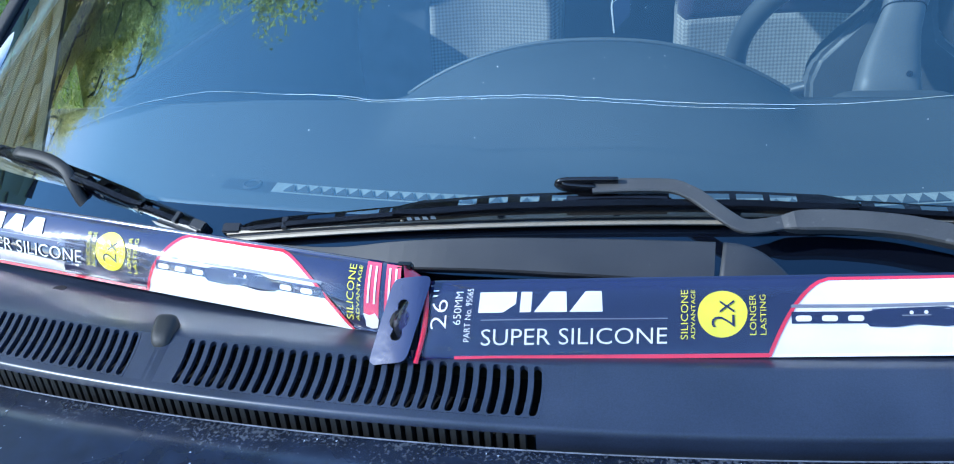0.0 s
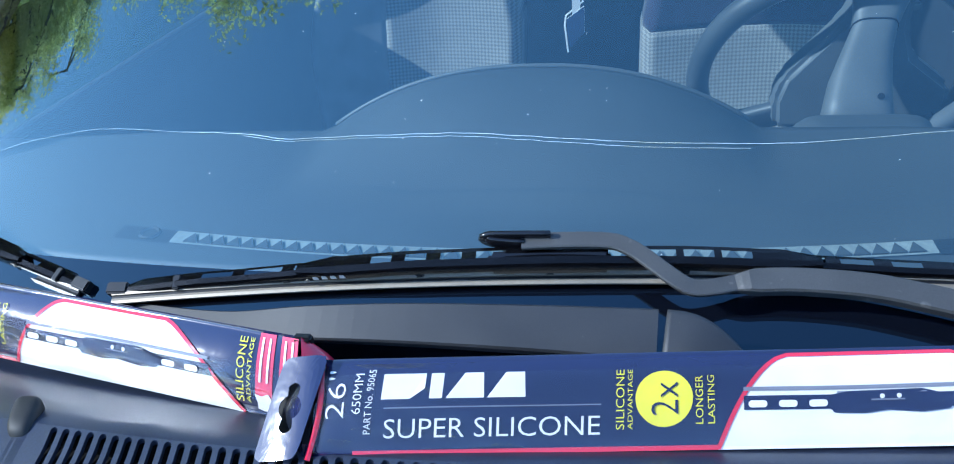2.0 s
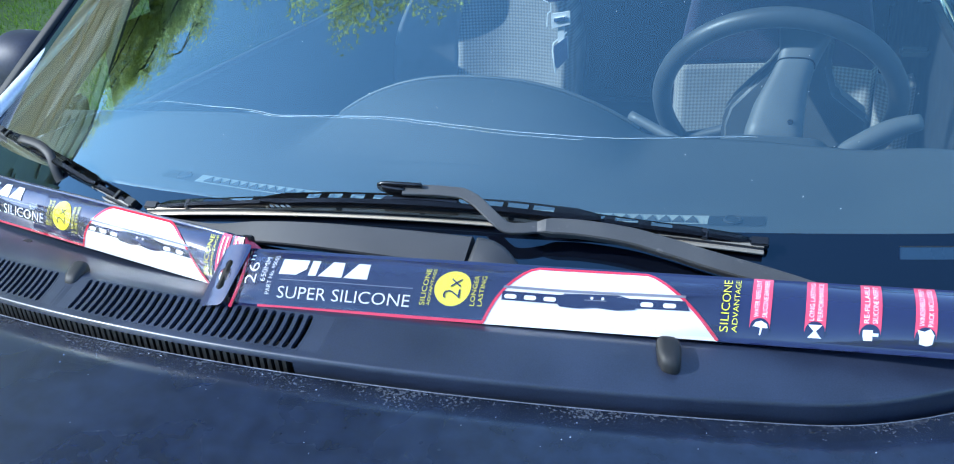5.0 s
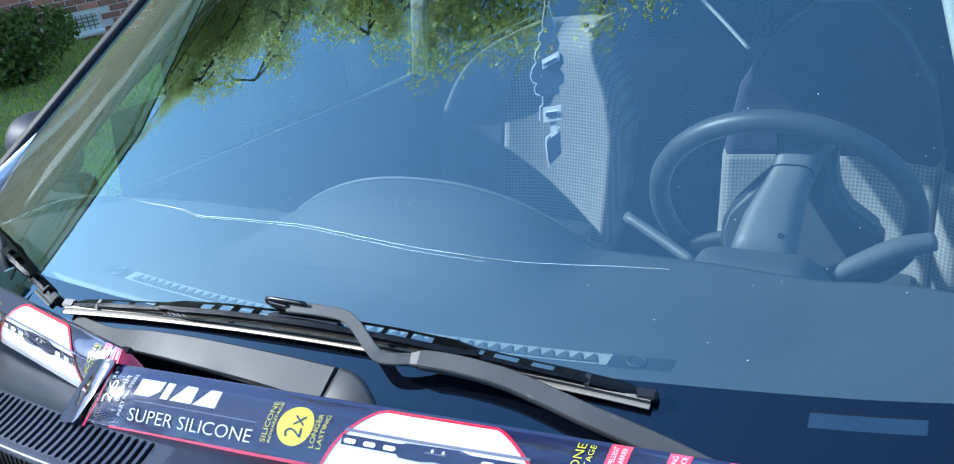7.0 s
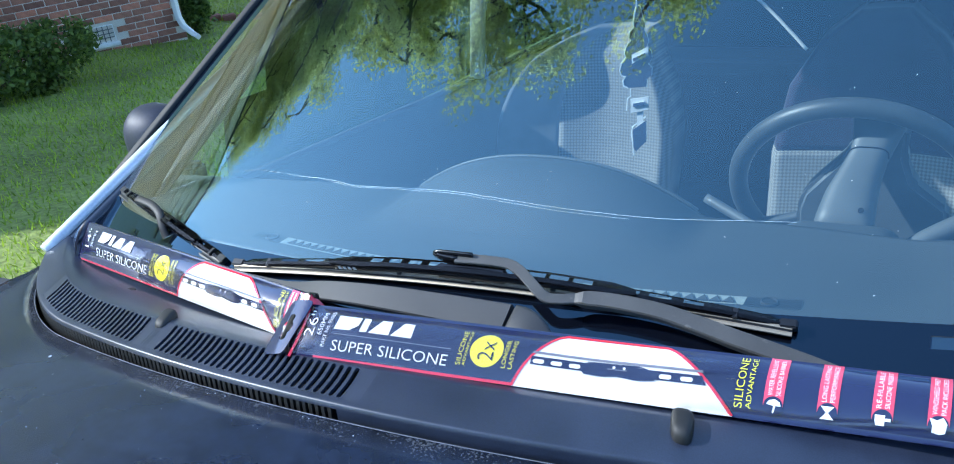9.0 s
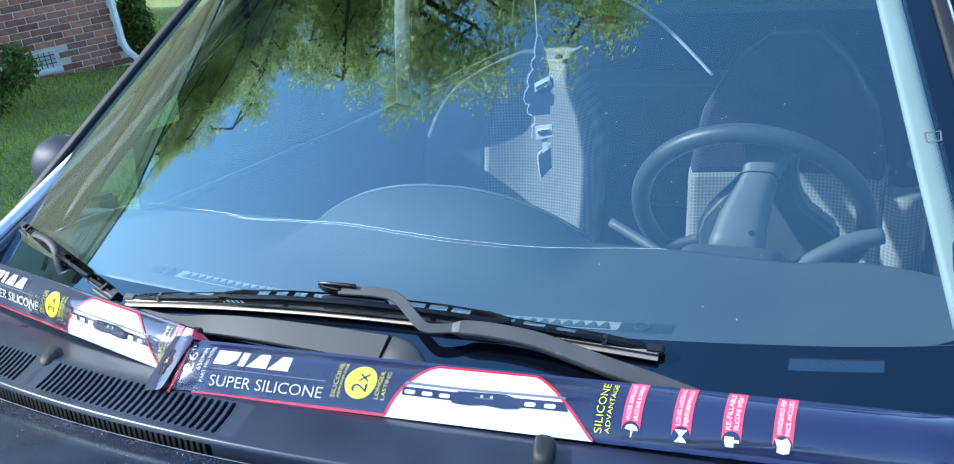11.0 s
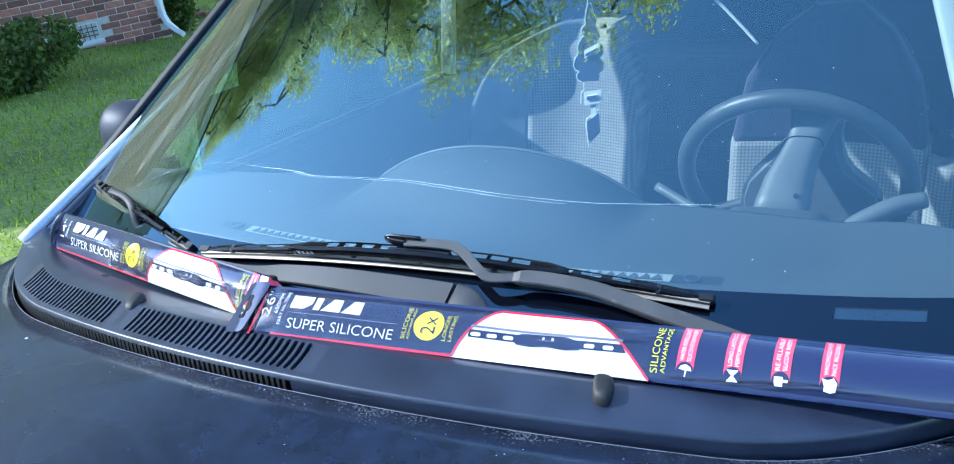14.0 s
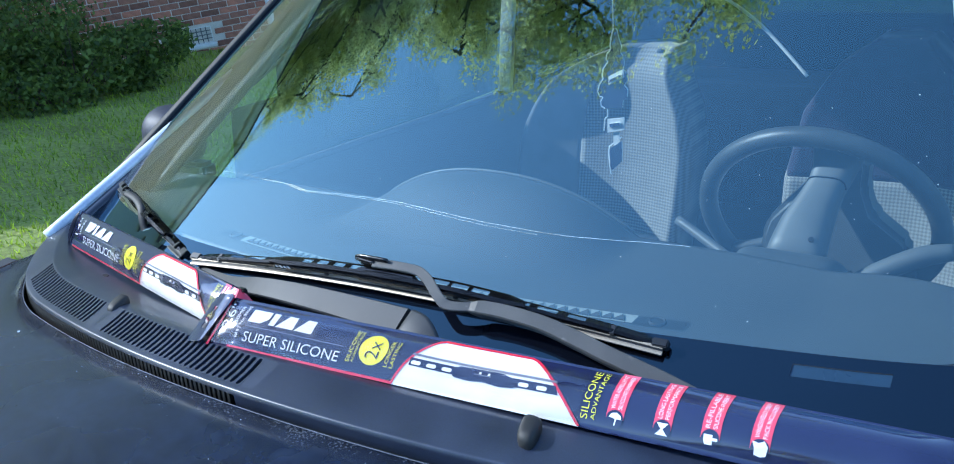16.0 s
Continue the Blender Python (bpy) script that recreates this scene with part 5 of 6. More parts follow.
def hang_tab(pk, x0, x1, parent):
    """Flat, slightly sheared tab with a keyhole-shaped slot."""
    bm = bmesh.new()
    cx, cy, n = (x0 + x1) / 2, 0.49 * pk.height, 72
    holes = ((0.0, 0.0, 0.0070), (0.0012, 0.0098, 0.0040), (-0.0010, -0.0098, 0.0044))
    outer, inner = [], []
    for i in range(n):
        a = 2 * math.pi * (i + 0.5) / n
        d = Vector((math.cos(a), math.sin(a)))
        k = (abs(d.x / ((x1 - x0) / 2)) ** 9 + abs(d.y / (pk.height * 0.53)) ** 9) ** (-1 / 9)
        outer.append(Vector((cx + d.x * k + 0.20 * d.y * k, cy + d.y * k)))
        rr = 0.001
        for hx, hy, r in holes:
            m = d.x * hx + d.y * hy
            q = m * m - (hx * hx + hy * hy - r * r)
            if q > 0:
                rr = max(rr, m + math.sqrt(q))
        inner.append(Vector((cx + d.x * rr, cy + d.y * rr)))

    def place(p, lift):
        return Vector((p.x, *pk.foot(p.x))) + pk.up * p.y + pk.out * (lift + 0.006 - 0.008 * max(0, 1 - (p.x - x0) / (x1 - x0)) ** 1.4)
    rings = [[bm.verts.new(place(p.lerp(q, k), l)) for p, q in zip(outer, inner)] for k, l in ((0, 0.0008), (0.25, 0.0008), (0.5, 0.0008), (0.75, 0.0008), (1, 0.0008), (1, 0.0), (0, 0.0))]
    for a, b in zip(range(7), (1, 2, 3, 4, 5, 6, 0)):
        for i in range(n):
            j = (i + 1) % n
            bm.faces.new((rings[a][i], rings[a][j], rings[b][j], rings[b][i]))
    return part("hang_tab", bm, INK, parent, "navy hang tab with a cut-out slot")


tab = hang_tab(pk, -0.0965, -0.0690, long_pack)
# Black sheet added behind the tab to stand for shade in the slot.
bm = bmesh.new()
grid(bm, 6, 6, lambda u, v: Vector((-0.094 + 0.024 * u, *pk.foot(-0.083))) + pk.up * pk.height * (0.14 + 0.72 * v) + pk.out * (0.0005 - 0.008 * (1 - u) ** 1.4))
part("folded_card", bm, RECESS_SHADE, tab, "black sheet added for the dark seen through the slot")
part("tab_edge", sweep([pk.at(-0.0695 + 0.004 * math.sin(math.pi * k / 12), -0.04 + 1.08 * k / 12, 0.0022) for k in range(13)], [(-0.0016, 0), (0, 0.0008), (0.0016, 0)], up=pk.out), RED, long_pack, "red edge of the card")

short_pack = thing("wiper_blade_pack", (-0.32, 0.51, 1.006), "shorter navy retail pack, its clear end crumpled", "package")
ps = Pack(-0.550, -0.095, lambda x: (0.5211 - 0.237 * (x + 0.30), 1.0005 + 0.015 * (x + 0.30)), (0.58, 0.815), 0.052, 0.009, 0.016)
body = part("sleeve", ps.shell(), INK, short_pack, "glossy navy printed sleeve", True)
B = -0.498
field(ps, body, B + 0.186, B + 0.224, B + 0.308, B + 0.370, 0.93, A1)
part("red_line", ps.patch(-0.540, B + 0.184, 0.0, 0.045, A1, 40, 1), RED, body)
blade_picture(ps, body, B + 0.198, B + 0.345, A2)
brand_blocks(ps, body, B, B + 0.078, 0.58, 0.85, A1 + 0.0006)
part("rule", ps.patch(B, B + 0.124, 0.515, 0.528, A1, 20, 1), GREYINK, body)
part("lettering", ps.words("SUPER SILICONE", B, B + 0.121, 0.235, 0.43, A2), WHITEINK, body, "white lettering")
part("lettering", ps.words('14"', B - 0.032, B - 0.020, 0.36, 0.84, A2, True), WHITEINK, body)
part("lettering", ps.words("350MM", B - 0.016, B - 0.011, 0.40, 0.82, A2, True), WHITEINK, body)
part("yellow_disc", ps.disc(B + 0.151, 0.50, 0.0155, A1), YELLOW, body, "yellow printed disc")
part("lettering", ps.words("2x", B + 0.144, B + 0.158, 0.33, 0.66, A2, True, -0.012), INK, body)
for k, text in ((0.1265, "SILICONE"), (0.1320, "ADVANTAGE"), (0.1690, "LONGER"), (0.1750, "LASTING")):
    part("lettering", ps.words(text, B + k, B + k + 0.0036, 0.22, 0.76, A2, True), YELLOW, body)
part("lettering", ps.words("SILICONE", -0.1325, -0.1272, 0.14, 0.90, A2, True), YELLOW, body)
part("lettering", ps.words("ADVANTAGE", -0.1252, -0.1225, 0.14, 0.90, A2, True), YELLOW, body)
for x in (-0.1140, -0.0990):
    part("red_tag", ps.patch(x - 0.0055, x + 0.0055, 0.22, 0.97, A1, 3, 8), PINK, body, "red printed tag")
    for k in (-0.0025, 0.0022):
        part("text_bar", ps.patch(x + k - 0.0007, x + k + 0.0007, 0.40, 0.92, A2, 1, 6), WHITEINK, body)
    part("icon", ps.shape(x, 0.16, ICONS[3], A2), WHITEINK, body)
clear_film(ps, body, -0.40, -0.097, 0.02, 0.60, 8.3)
end_flap(ps, -0.092, 1, RED, body, "red end flap")
end_flap(ps, -0.556, -1, INK, body)
bm = bmesh.new()
for w0, w1 in ((0.28, 0.72),):
    vs = [bm.verts.new(ps.at(-0.0885 + 0.010 * k, w, -0.004 - 0.004 * k)) for k, w in ((0, w0), (0.6, w0), (0.6, w1), (0, w1))]
    bm.faces.new(vs)
part("white_label", bm, WHITEINK, body, "white label with barcode bars")
# Added black block stands for the shadow beside the pack's end.
part("corner_card", boxed((-0.098, 0.500, 1.036), (-0.086, 0.507, 1.046), 0.0015), BLACK, body, "black block for the shadow at the pack's end")

# ---- hanging air freshener ----
fresh = thing("air_freshener", (0.03, 1.225, 1.0), "navy hanging card freshener with scalloped edge and white labels", "air freshener", frame_m=CAR)
FCARD = material("freshener_card", (0.02, 0.03, 0.08), 0.6, bump=0.05)
PALEEDGE = material("card_edge", (0.85, 0.85, 0.82), 0.7, bump=0)


def card(pts, y, mat, name, label=""):
    bm = bmesh.new()
    f = [bm.verts.new((x, y - 0.0015, z)) for x, z in pts]
    b = [bm.verts.new((x, y + 0.0015, z)) for x, z in pts]
    bm.faces.new(f)
    bm.faces.new(list(reversed(b)))
    for i in range(len(f)):
        j = (i + 1) % len(f)
        bm.faces.new((f[i], b[i], b[j], f[j])).material_index = 1
    return part(name, bm, [mat, PALEEDGE], fresh, label)


LEFT = [(0.032, 1.222), (0.028, 1.208), (0.026, 1.196), (0.027, 1.190), (0.020, 1.182), (0.019, 1.174), (0.022, 1.170), (0.014, 1.160), (0.011, 1.150), (0.013, 1.143), (0.006, 1.133), (0.003, 1.122), (0.006, 1.114), (0.012, 1.113), (0.008, 1.106), (0.009, 1.098), (0.016, 1.095)]
outl = LEFT + [(0.046, 1.098), (0.047, 1.110), (0.054, 1.116), (0.055, 1.128), (0.049, 1.134), (0.055, 1.143), (0.054, 1.154), (0.047, 1.160), (0.050, 1.170), (0.047, 1.180), (0.043, 1.186), (0.045, 1.196), (0.041, 1.206), (0.037, 1.222)]
card(outl, 1.226, FCARD, "tree_card", "navy tree-shaped card")
# White rims on the left-hand edges only: sunlight put into the colour.
for k, pts in enumerate((LEFT, [(0.020, 1.094), (0.020, 1.082), (0.015, 1.078), (0.013, 1.058)], [(0.044, 1.050), (0.022, 1.032), (0.0205, 1.020), (0.024, 0.985)])):
    part("bright_rim", sweep([(x, 1.2245, z) for x, z in pts], circle(0.0011, 6), up=(0, 1, 0)), PALEEDGE, fresh, "cut edge of the card, white for sunlight")
card([(0.021, 1.078), (0.050, 1.083), (0.050, 1.063), (0.021, 1.056)], 1.222, WHITEINK, "label_card", "white label with a plain bar")
card([(0.024, 1.148), (0.050, 1.161), (0.050, 1.147), (0.024, 1.134)], 1.2225, WHITEINK, "label_card", "white label with a plain bar")
card([(0.027, 1.151 - 0.008), (0.047, 1.160 - 0.007), (0.047, 1.1555 - 0.006), (0.027, 1.1455 - 0.007)], 1.2195, FCARD, "label_bar")
card([(0.026, 1.072), (0.044, 1.0755), (0.044, 1.070), (0.026, 1.066)], 1.2195, FCARD, "label_bar")
card([(0.023, 1.028), (0.045, 1.044), (0.045, 1.010), (0.028, 0.992), (0.024, 0.998)], 1.224, FCARD, "lower_card", "folded lower card")
card([(0.030, 1.056), (0.040, 1.058), (0.040, 1.040), (0.030, 1.030)], 1.225, WHITEINK, "foil_tag")
part("string", sweep([(0.031, 1.226, 1.290), (0.031, 1.226, 1.220)], circle(0.0008, 6), up=(0, 1, 0)), PALEEDGE, fresh, "white hanging string")
fresh.matrix_world = CAR @ Matrix.Translation((0.037, 1.192, 1.006))

leaf = thing("fallen_leaf", (0.50, 0.612, 1.006), "tiny dry yellow leaf lying on the glass foot", "leaf")
part("blade", slab(4, 3, lambda u, v: on_glass(0.496 + 0.010 * u, 0.003 + 0.006 * v * (1 - (2 * u - 1) ** 2 * 0.5), 0.002 + 0.002 * u), (0, 0, -0.0006)), LEAFDRY, leaf)

# ---- surroundings ----
GNORM = CAR.to_3x3() @ Vector((0, 0, 1))


def ground_z(x, y):
    """Height of the lawn in the level world: it follows the car's tilt nearby and levels out far away."""
    d = math.hypot(x, y)
    k = min(1, 19 / max(d, 0.01))
    slope = -(GNORM.x * x + GNORM.y * y) * k / GNORM.z
    return slope - 0.012 * min(12, max(0, d - 1.5)) + 0.02 * noise.noise(Vector((x * 0.5, y * 0.5, 0))) * min(1, d / 4)


def spread(t):
    """Even near the middle, widening towards the horizon."""
    a = 2 * t - 1
    return 14 * a + math.copysign(1, a) * 1400 * abs(a) ** 7


bm = bmesh.new()
grid(bm, 110, 110, lambda u, v: Vector(((x := spread(u)), (y := spread(v)), ground_z(x, y))))
part("ground", bm, LAWN_EARTH, None, "mown green lawn", True, "structure")

HB = Vector((-10.458, 1.46, ground_z(-10.458, 1.2)))
house = thing("house", tuple(HB), "brown brick house with beige gable siding and white downspout", "house", frame_m=WORLD)
BX, BY, BZ = HB
PEAK_Y, PEAK_Z, BRICK_TOP = BY - 5.1, BZ + 8.05, BZ + 2.75


def roof_at(y):
    """Height of the rake over the wall facing the car."""
    return PEAK_Z - (0.44 if y > PEAK_Y else 0.20) * abs(y - PEAK_Y)


wall = part("wall", boxed((BX - 0.22, BY - 14.0, BZ - 1.2), (BX - 0.008, BY - 0.008, BRICK_TOP)), MORTAR, house, "brown brick wall with pale mortar")
part("end_wall", slab(1, 1, lambda u, v: Vector((BX - 8.0 + 7.77 * u, BY - 0.004, BZ - 1.2 + (roof_at(BY) - BZ + 1.2) * v)), (0, -0.21, 0)), BRICK, house)
part("gable_wall", slab(20, 1, lambda u, v: Vector((BX - 0.03, (y := BY - 14.0 + 13.98 * u), BRICK_TOP + v * (roof_at(y) - BRICK_TOP))), (-0.18, 0, 0)), SIDING, house, "smooth beige gable wall")
BOARD0 = BZ + 5.9
for k in range(6):
    z = BOARD0 + 0.31 * k
    y0 = max(BY - 14.0, PEAK_Y - (PEAK_Z - z - 0.45) / 0.20)
    y1 = min(BY - 0.02, PEAK_Y + (PEAK_Z - z - 0.45) / 0.44)
    part("siding_board", slab(1, 2, lambda u, v: Vector((BX + 0.045 - 0.055 * v, y0 + (y1 - y0) * u, z + 0.305 * v)), (-0.03, 0, 0)), SIDING, house, "beige lap siding board")
for name, ya, yb in (("rake_board", PEAK_Y, BY + 0.3), ("rake_board", PEAK_Y, BY - 14.2)):
    part(name, sweep([(BX + 0.16, y, roof_at(y) - 0.10) for y in (ya, yb)], [(-0.02, -0.14), (0.02, -0.14), (0.02, 0.12), (-0.02, 0.12)], up=(0, 0, 1)), SIDING, house, "beige rake board along the roof edge")
    part("soffit", slab(1, 1, lambda u, v: Vector((BX - 0.02 + 0.18 * u, ya + (yb - ya) * v, roof_at(ya + (yb - ya) * v) - 0.06)), (0, 0, 0.03)), SIDING, house)
    part("roof", slab(1, 1, lambda u, v: Vector((BX + 0.22 - 9.0 * u, ya + (yb - ya) * v, roof_at(ya + (yb - ya) * v) + 0.10)), (0, 0, -0.08)), SHINGLE, house)
# downspout with a kicked-out foot
part("downspout", sweep([(BX + 0.06, BY - 0.06, BZ + 4.9), (BX + 0.06, BY - 0.06, BZ + 0.36), (BX + 0.065, BY - 0.055, BZ + 0.28), (BX + 0.09, BY - 0.03, BZ + 0.19), (BX + 0.18, BY + 0.04, BZ + 0.11), (BX + 0.26, BY + 0.09, BZ + 0.08)], rounded(0.075, 0.058, 0.012, 2), up=(0.6, 0.8, 0.01)), WHITEPAINT, house, "white metal downspout with bent foot")
vent_y1, vent_y0, vz0, vz1 = BY - 0.78, BY - 1.18, BZ + 0.155, BZ + 0.345
fv = part("foundation_vent", boxed((BX - 0.03, vent_y0, vz0), (BX - 0.015, vent_y1, vz1)), DARKVENT, house, "cast grille foundation vent with sill")
for k in range(8):
    y = vent_y0 + (vent_y1 - vent_y0) * k / 7
    part("vent_bar", boxed((BX - 0.015, y - 0.005, vz0), (BX + 0.002, y + 0.005, vz1)), GREYTRIM if 0 < k < 7 else WHITEPAINT, fv)
for k in range(5):
    z = vz0 + (vz1 - vz0) * k / 4
    part("vent_bar", boxed((BX - 0.015, vent_y0, z - 0.004), (BX + 0.001, vent_y1, z + 0.004)), GREYTRIM if 0 < k < 4 else WHITEPAINT, fv)
part("vent_sill", boxed((BX - 0.02, vent_y0 - 0.03, vz0 - 0.05), (BX + 0.035, vent_y1 + 0.03, vz0 - 0.010), 0.006), WHITEPAINT, fv)

# bricks: the corner near the car as single pieces, the rest joined
PITCH, COURSE = 0.213, 0.0762
bmb = bmesh.new()
box(bmb, (-0.02, -0.1015, -0.033), (0.0, 0.1015, 0.033))
bmesh.ops.bevel(bmb, geom=[e for e in bmb.edges if all(v.co.x > -0.01 for v in e.verts)], offset=0.004, segments=1, affect="EDGES")
brick_me = bpy.data.meshes.new("brick")
bmb.to_mesh(brick_me)
bmb.free()
brick_me.materials.append(BRICK)
rest_v, rest_f = [], []
rng = random.Random(3)
count = 0
for r in range(-3, 36):
    z = BZ + 0.04 + r * COURSE
    off = 0.5 * PITCH if r % 2 else 0.0
    for c in range(0, 65):
        y = BY - 0.105 - c * PITCH - off
        if r % 2 and c == 0:
            pass
        if y - 0.09 < vent_y1 + 0.01 and y + 0.09 > vent_y0 - 0.01 and vz0 - 0.05 < z < vz1 + 0.03:
            continue
        near = -1 <= r <= 13 and c < 19
        if near and count < 300:
            ob = new("brick", brick_me)
            ob.parent = wall
            ob.location = (BX + rng.uniform(-0.001, 0.002), y, z)
            count += 1
        else:
            k = len(rest_v)
            for dx in (-0.02, 0):
                for dy, dz in ((-0.1, -0.033), (0.1, -0.033), (0.1, 0.033), (-0.1, 0.033)):
                    rest_v.append((BX + dx, y + dy, z + dz))
            rest_f += [(k + 4, k + 5, k + 6, k + 7), (k, k + 1, k + 5, k + 4), (k + 1, k + 2, k + 6, k + 5), (k + 2, k + 3, k + 7, k + 6), (k + 3, k, k + 4, k + 7)]
me = bpy.data.meshes.new("brickwork")
me.from_pydata(rest_v, [], rest_f)
me.materials.append(BRICK)
ob = new("brickwork", me)
ob.parent = wall
ob["kind"] = "stuff"


# ---- plants ----
def leaf_cloud(centres, per, spreadr, size, rng, droop=0.3):
    """Many small leaves round the given centres, as one mesh."""
    gen = np.random.default_rng(rng.randrange(10 ** 6))
    c = np.repeat(np.array([tuple(p) for p, r in centres]), per, 0)
    r = np.repeat(np.array([r for p, r in centres]), per)[:, None]
    unit = lambda a: a / np.linalg.norm(a, axis=1, keepdims=True)
    n = len(c)
    p = c + unit(gen.normal(size=(n, 3))) * gen.random((n, 1)) ** 0.45 * r * spreadr
    a = unit(gen.uniform(-1, 1, (n, 3)) - np.array((0, 0, 0.2 + droop)))
    b = unit(np.cross(a, gen.uniform(-1, 1, (n, 3))))
    s = size * gen.uniform(0.6, 1.4, (n, 1))
    V = np.stack([p, p + a * s * 0.5 + b * s * 0.28, p + a * s, p + a * s * 0.5 - b * s * 0.28], 1).reshape(-1, 3)
    me = bpy.data.meshes.new("crown")
    me.vertices.add(4 * n)
    me.vertices.foreach_set("co", V.ravel())
    me.loops.add(4 * n)
    me.loops.foreach_set("vertex_index", np.arange(4 * n))
    me.polygons.add(n)
    me.polygons.foreach_set("loop_start", np.arange(0, 4 * n, 4))
    me.update(calc_edges=True)
    return me


def tree(base, centre, radii, label, seed, limbs=40, leaves=45, size=0.10, girth=0.26, broad=False, clump=0.055, turn=0.0, twig=0.065, first=5, twigs=3):
    """A tapered trunk whose limbs reach into an uneven crown; twigs carry clumps of leaves."""
    rng = random.Random(seed)
    t = thing("tree", base, label, "tree", frame_m=WORLD)
    b, c = Vector(base), Vector(centre)
    fork = b + (c - b) * 0.5 + Vector((0, 0, 0.08 * c.z))
    P = smooth_path([b - Vector((0, 0, 0.4)), b + (fork - b) * 0.4 + Vector((0.1, 0, 0)), fork, c, c + Vector((0.2, 0.1, radii[2] * 0.8))], 6)
    part("trunk", sweep(P, circle(girth, 12), up=(0, 1, 0.1), scale=lambda u: (1.0 - 0.88 * u, 1.0 - 0.88 * u)), BARK, t, "", True)
    tips, bm = [], bmesh.new()
    for i in range(limbs):
        d = Vector((rng.uniform(-1, 1), rng.uniform(-1, 1), rng.uniform(-0.9, 0.9))) if broad else Vector((rng.gauss(0, 1), rng.gauss(0, 1), rng.gauss(0, 0.8))).normalized() * rng.uniform(0.72, 1.08)
        goal = c + Matrix.Rotation(radians(turn), 3, "Z") @ Vector((d.x * radii[0], d.y * radii[1], d.z * radii[2]))
        s = P[rng.randrange(int(len(P) * 0.38), int(len(P) * 0.85))]
        L = (goal - s).length
        mid = (s + goal) / 2 + Vector((rng.uniform(-0.12, 0.12), rng.uniform(-0.12, 0.12), rng.uniform(0.02, 0.16))) * L
        Q = smooth_path([s, (s + mid) / 2 + Vector((rng.uniform(-0.05, 0.05), rng.uniform(-0.05, 0.05), 0.03)) * L, mid, (mid + goal) / 2 + Vector((rng.uniform(-0.07, 0.07), rng.uniform(-0.07, 0.07), 0.03)) * L, goal], 3)
        w = girth * 0.30 * min(1.0, L / max(radii))
        sweep(Q, circle(w, 6), up=(0.1, 0.2, 1), scale=lambda u: (1 - 0.88 * u, 1 - 0.88 * u), bm=bm)
        for q0 in Q[first:]:
            for _ in range(twigs):
                e = Vector((rng.uniform(-1, 1), rng.uniform(-1, 1), rng.uniform(-0.6, 0.6))).normalized()
                q = [q0]
                for m in range(3):
                    e = (e + Vector((rng.uniform(-0.4, 0.4), rng.uniform(-0.4, 0.4), rng.uniform(-0.35, 0.25)))).normalized()
                    q.append(q[-1] + e * max(radii) * twig * rng.uniform(0.7, 1.3))
                sweep(q, circle(girth * 0.06, 4), up=(0.1, 0.3, 1), scale=lambda u: (1 - 0.75 * u, 1 - 0.75 * u), bm=bm)
                tips += [(q[2], clump * max(radii)), (q[3], 1.3 * clump * max(radii))]
    part("limb_work", bm, BARK, t, "", True, "stuff")
    me = leaf_cloud(tips, leaves, 1.0, size, rng)
    me.materials.append(LEAF)
    ob = new("crown", me)
    ob.parent, ob.location = t, -b
    return t


def at_ground(x, y):
    return (x, y, ground_z(x, y))


tree(at_ground(-11.0, 6.0), tuple(CAR @ Vector((-7.3, 5.5, 9.3))), (5.9, 3.05, 0.6), "tall broad-leaved tree behind the house corner, sunlit", 11, 165, 210, 0.056, 0.44, True, 0.046, 38.4, 0.035, 6, 2)


def bush(x, y, r, h, label, seed, n=46):
    rng = random.Random(seed)
    b = at_ground(x, y)
    t = thing("shrub", b, label, "shrub", frame_m=WORLD)
    bm = bmesh.new()
    cen = []
    for i in range(n):
        a, q = rng.uniform(0, 6.28), rng.random() ** 0.6
        p = Vector((x + r * q * math.cos(a), y + r * q * math.sin(a), b[2] + h * (0.18 + 0.80 * rng.random() * (1 - 0.45 * q * q))))
        root = Vector((x + 0.25 * r * math.cos(a), y + 0.25 * r * math.sin(a), b[2]))
        sweep([root, (root + p) / 2 + Vector((rng.uniform(-0.05, 0.05), rng.uniform(-0.05, 0.05), 0.05)), p], circle(0.010, 5), up=(0.1, 0.2, 1), scale=lambda u: (1 - 0.7 * u, 1 - 0.7 * u), bm=bm)
        cen.append((p, 0.20 * h))
    part("stem_work", bm, BARK, t, kind="stuff")
    me = leaf_cloud(cen, 110, 1.0, 0.055, rng, 0.0)
    me.materials.append(BUSHLEAF)
    ob = new("foliage", me)
    ob.parent, ob.location = t, -Vector(b)


for x, y, r, h, seed in ((-8.6, -0.10, 0.50, 0.62, 1), (-8.2, -0.85, 0.70, 0.85, 2), (-8.3, -1.9, 0.95, 1.05, 3), (-10.80, 1.64, 0.07, 0.85, 4), (-8.4, -3.3, 1.0, 1.1, 5), (-9.4, -1.2, 0.8, 1.2, 6), (-8.5, -4.8, 1.0, 1.2, 7)):
    bush(x, y, r, h, "dense green shrub against the brick wall", seed)

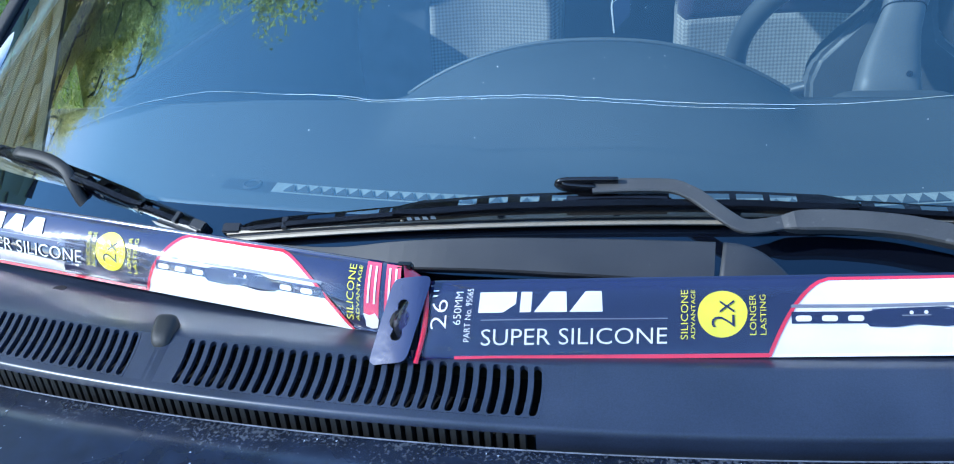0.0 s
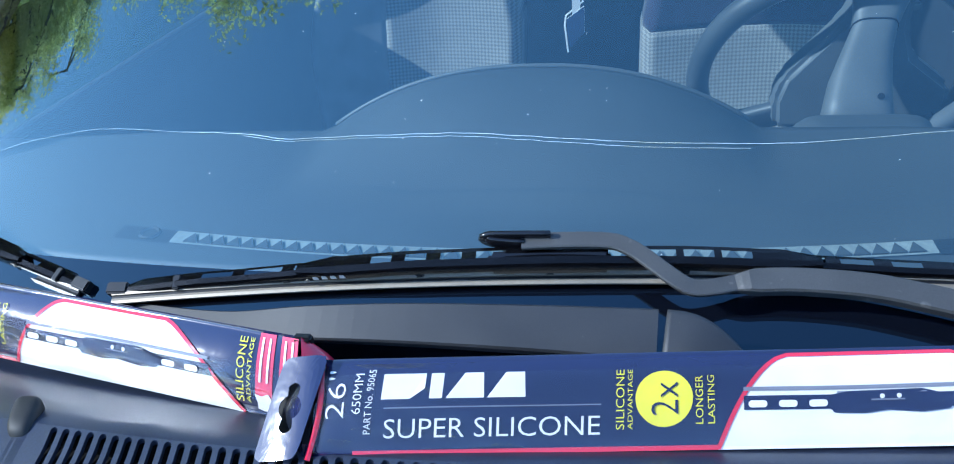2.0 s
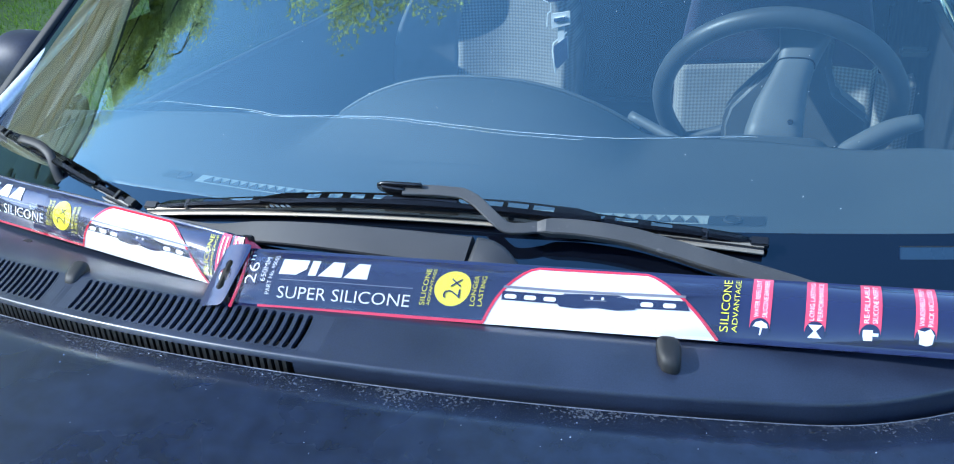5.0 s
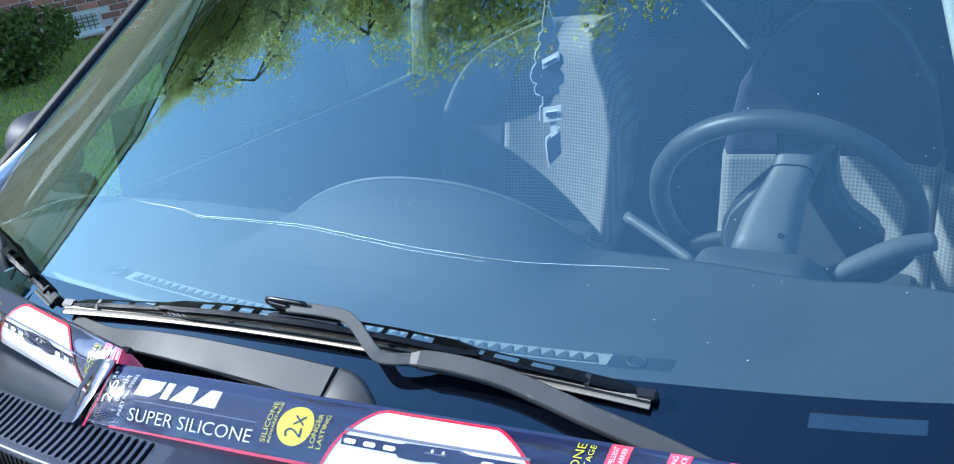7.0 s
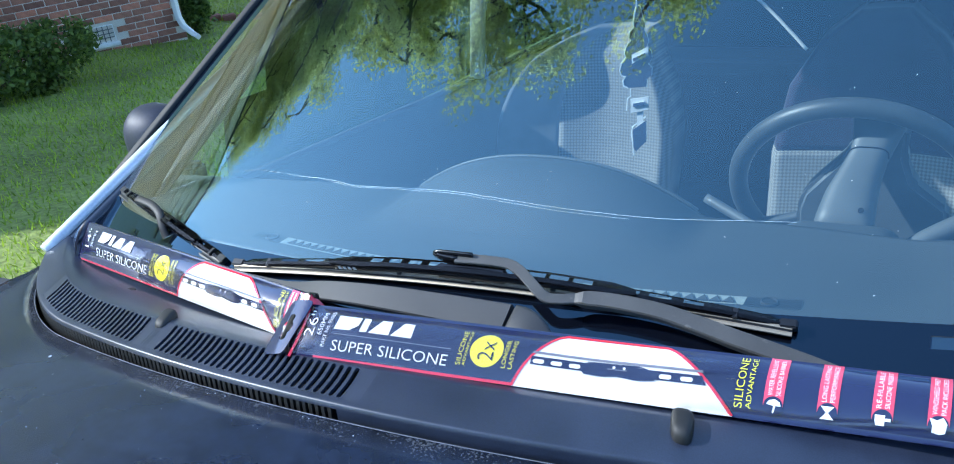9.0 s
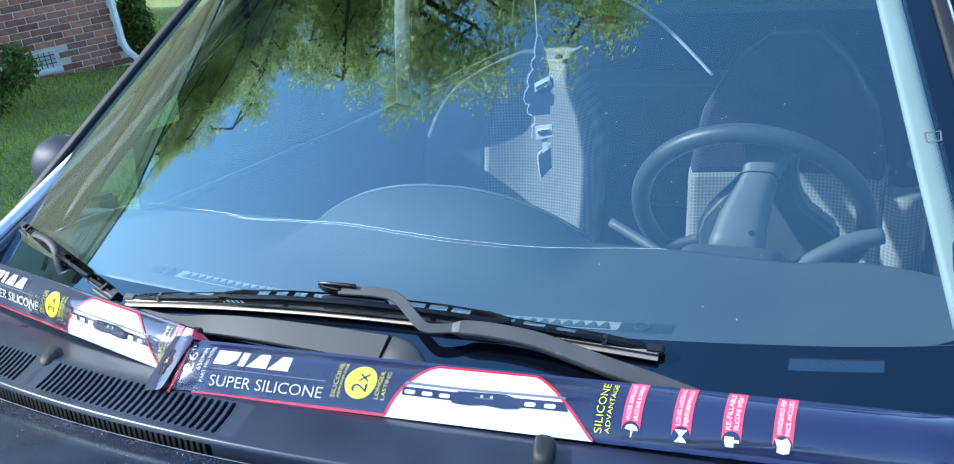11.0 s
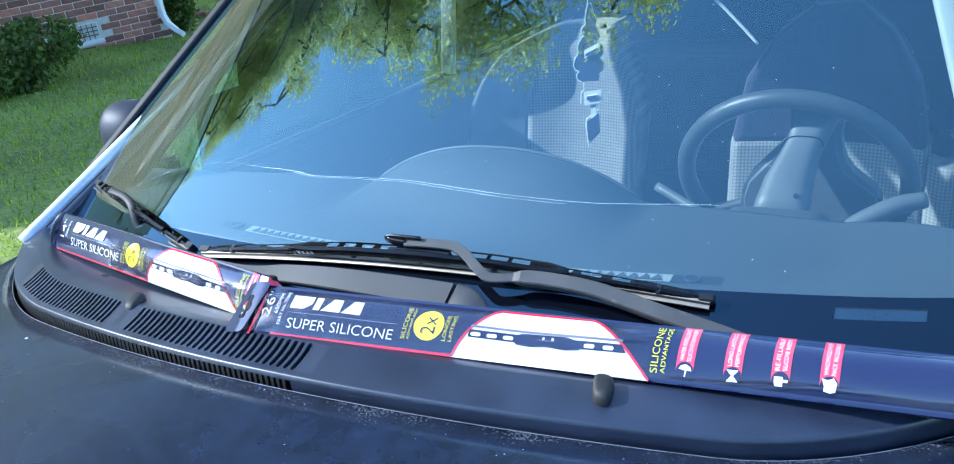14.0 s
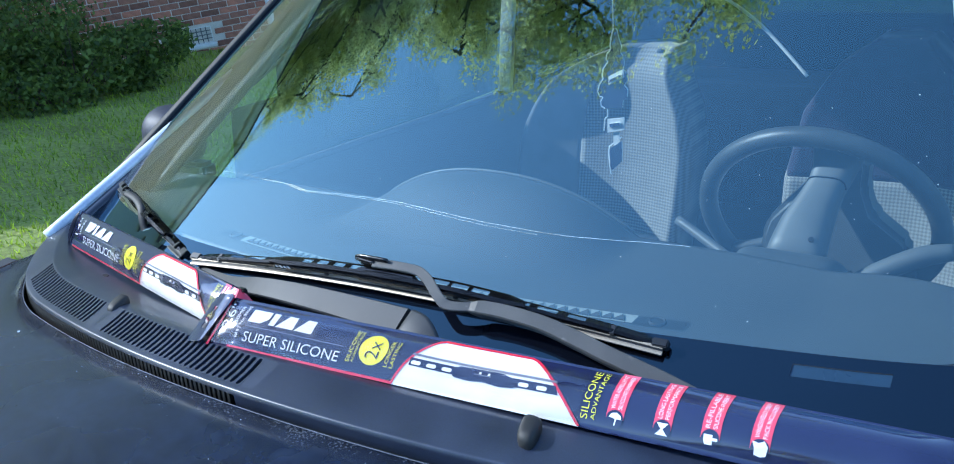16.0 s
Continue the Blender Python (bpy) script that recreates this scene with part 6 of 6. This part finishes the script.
# scalloped edging of a flower bed beyond the corner
for k in range(10):
    c = Vector((-12.05 + 0.15 * k, 1.85 + 0.17 * k, 0))
    e = thing("edging_brick", at_ground(c.x, c.y), "weathered terracotta bed edging brick on lawn", "edging", "bed edging", frame_m=WORLD)
    part("block", boxed((c.x - 0.05, c.y - 0.085, e["base"][2] - 0.02), (c.x + 0.05, c.y + 0.085, e["base"][2] + 0.085), 0.012), TERRACOTTA, e)

# grass on the stretch of lawn beside the car
rng = random.Random(8)
V, F = [], []
for _ in range(120000):
    x, y = -0.95 - 11.5 * rng.random() ** 1.15, rng.uniform(-0.8, 14.0)
    c = CAR @ Vector((x, y, 0))
    if c.x < -10.4 and c.y < 1.7:
        continue
    z = ground_z(c.x, c.y)
    h, a, w = rng.uniform(0.02, 0.055), rng.uniform(0, 6.28), rng.uniform(0.003, 0.007)
    dx, dy = math.cos(a), math.sin(a)
    lx, ly = rng.uniform(-0.03, 0.03), rng.uniform(-0.03, 0.03)
    k = len(V)
    V += [(c.x - dx * w, c.y - dy * w, z - 0.004), (c.x + dx * w, c.y + dy * w, z - 0.004), (c.x + lx, c.y + ly, z + h)]
    F.append((k, k + 1, k + 2))
me = bpy.data.meshes.new("grass")
me.from_pydata(V, [], F)
me.materials.append(GRASS)
tagged(new("grass", me), "short green lawn grass", "grass", kind="stuff")

# pale drive beyond the lawn
DRIVE = material("pale_concrete", (0.62, 0.57, 0.46), 0.9, var=0.12, scale=2, fine=60, bump=0.2)
bm = bmesh.new()
grid(bm, 40, 4, lambda u, v: Vector(((x := -30 + 26 * u - 2.6 * v), (y := -9 + 26 * u + 2.6 * v), ground_z(x, y) + 0.03)))
part("driveway", bm, DRIVE, None, "pale concrete driveway beyond the lawn", True, "structure")

# far trees close the view
for k in range(15):
    a = radians(-75 + 24 * k)
    x, y = 34 * math.sin(a), 40 * math.cos(a) + 6
    tree(at_ground(x, y), (x + 0.4, y, ground_z(x, y) + 6.5 + (k % 3)), (4.2, 4.2, 3.4), "distant broad-leaved tree beyond the lawn", 40 + k, 16, 7, 0.42, 0.24)
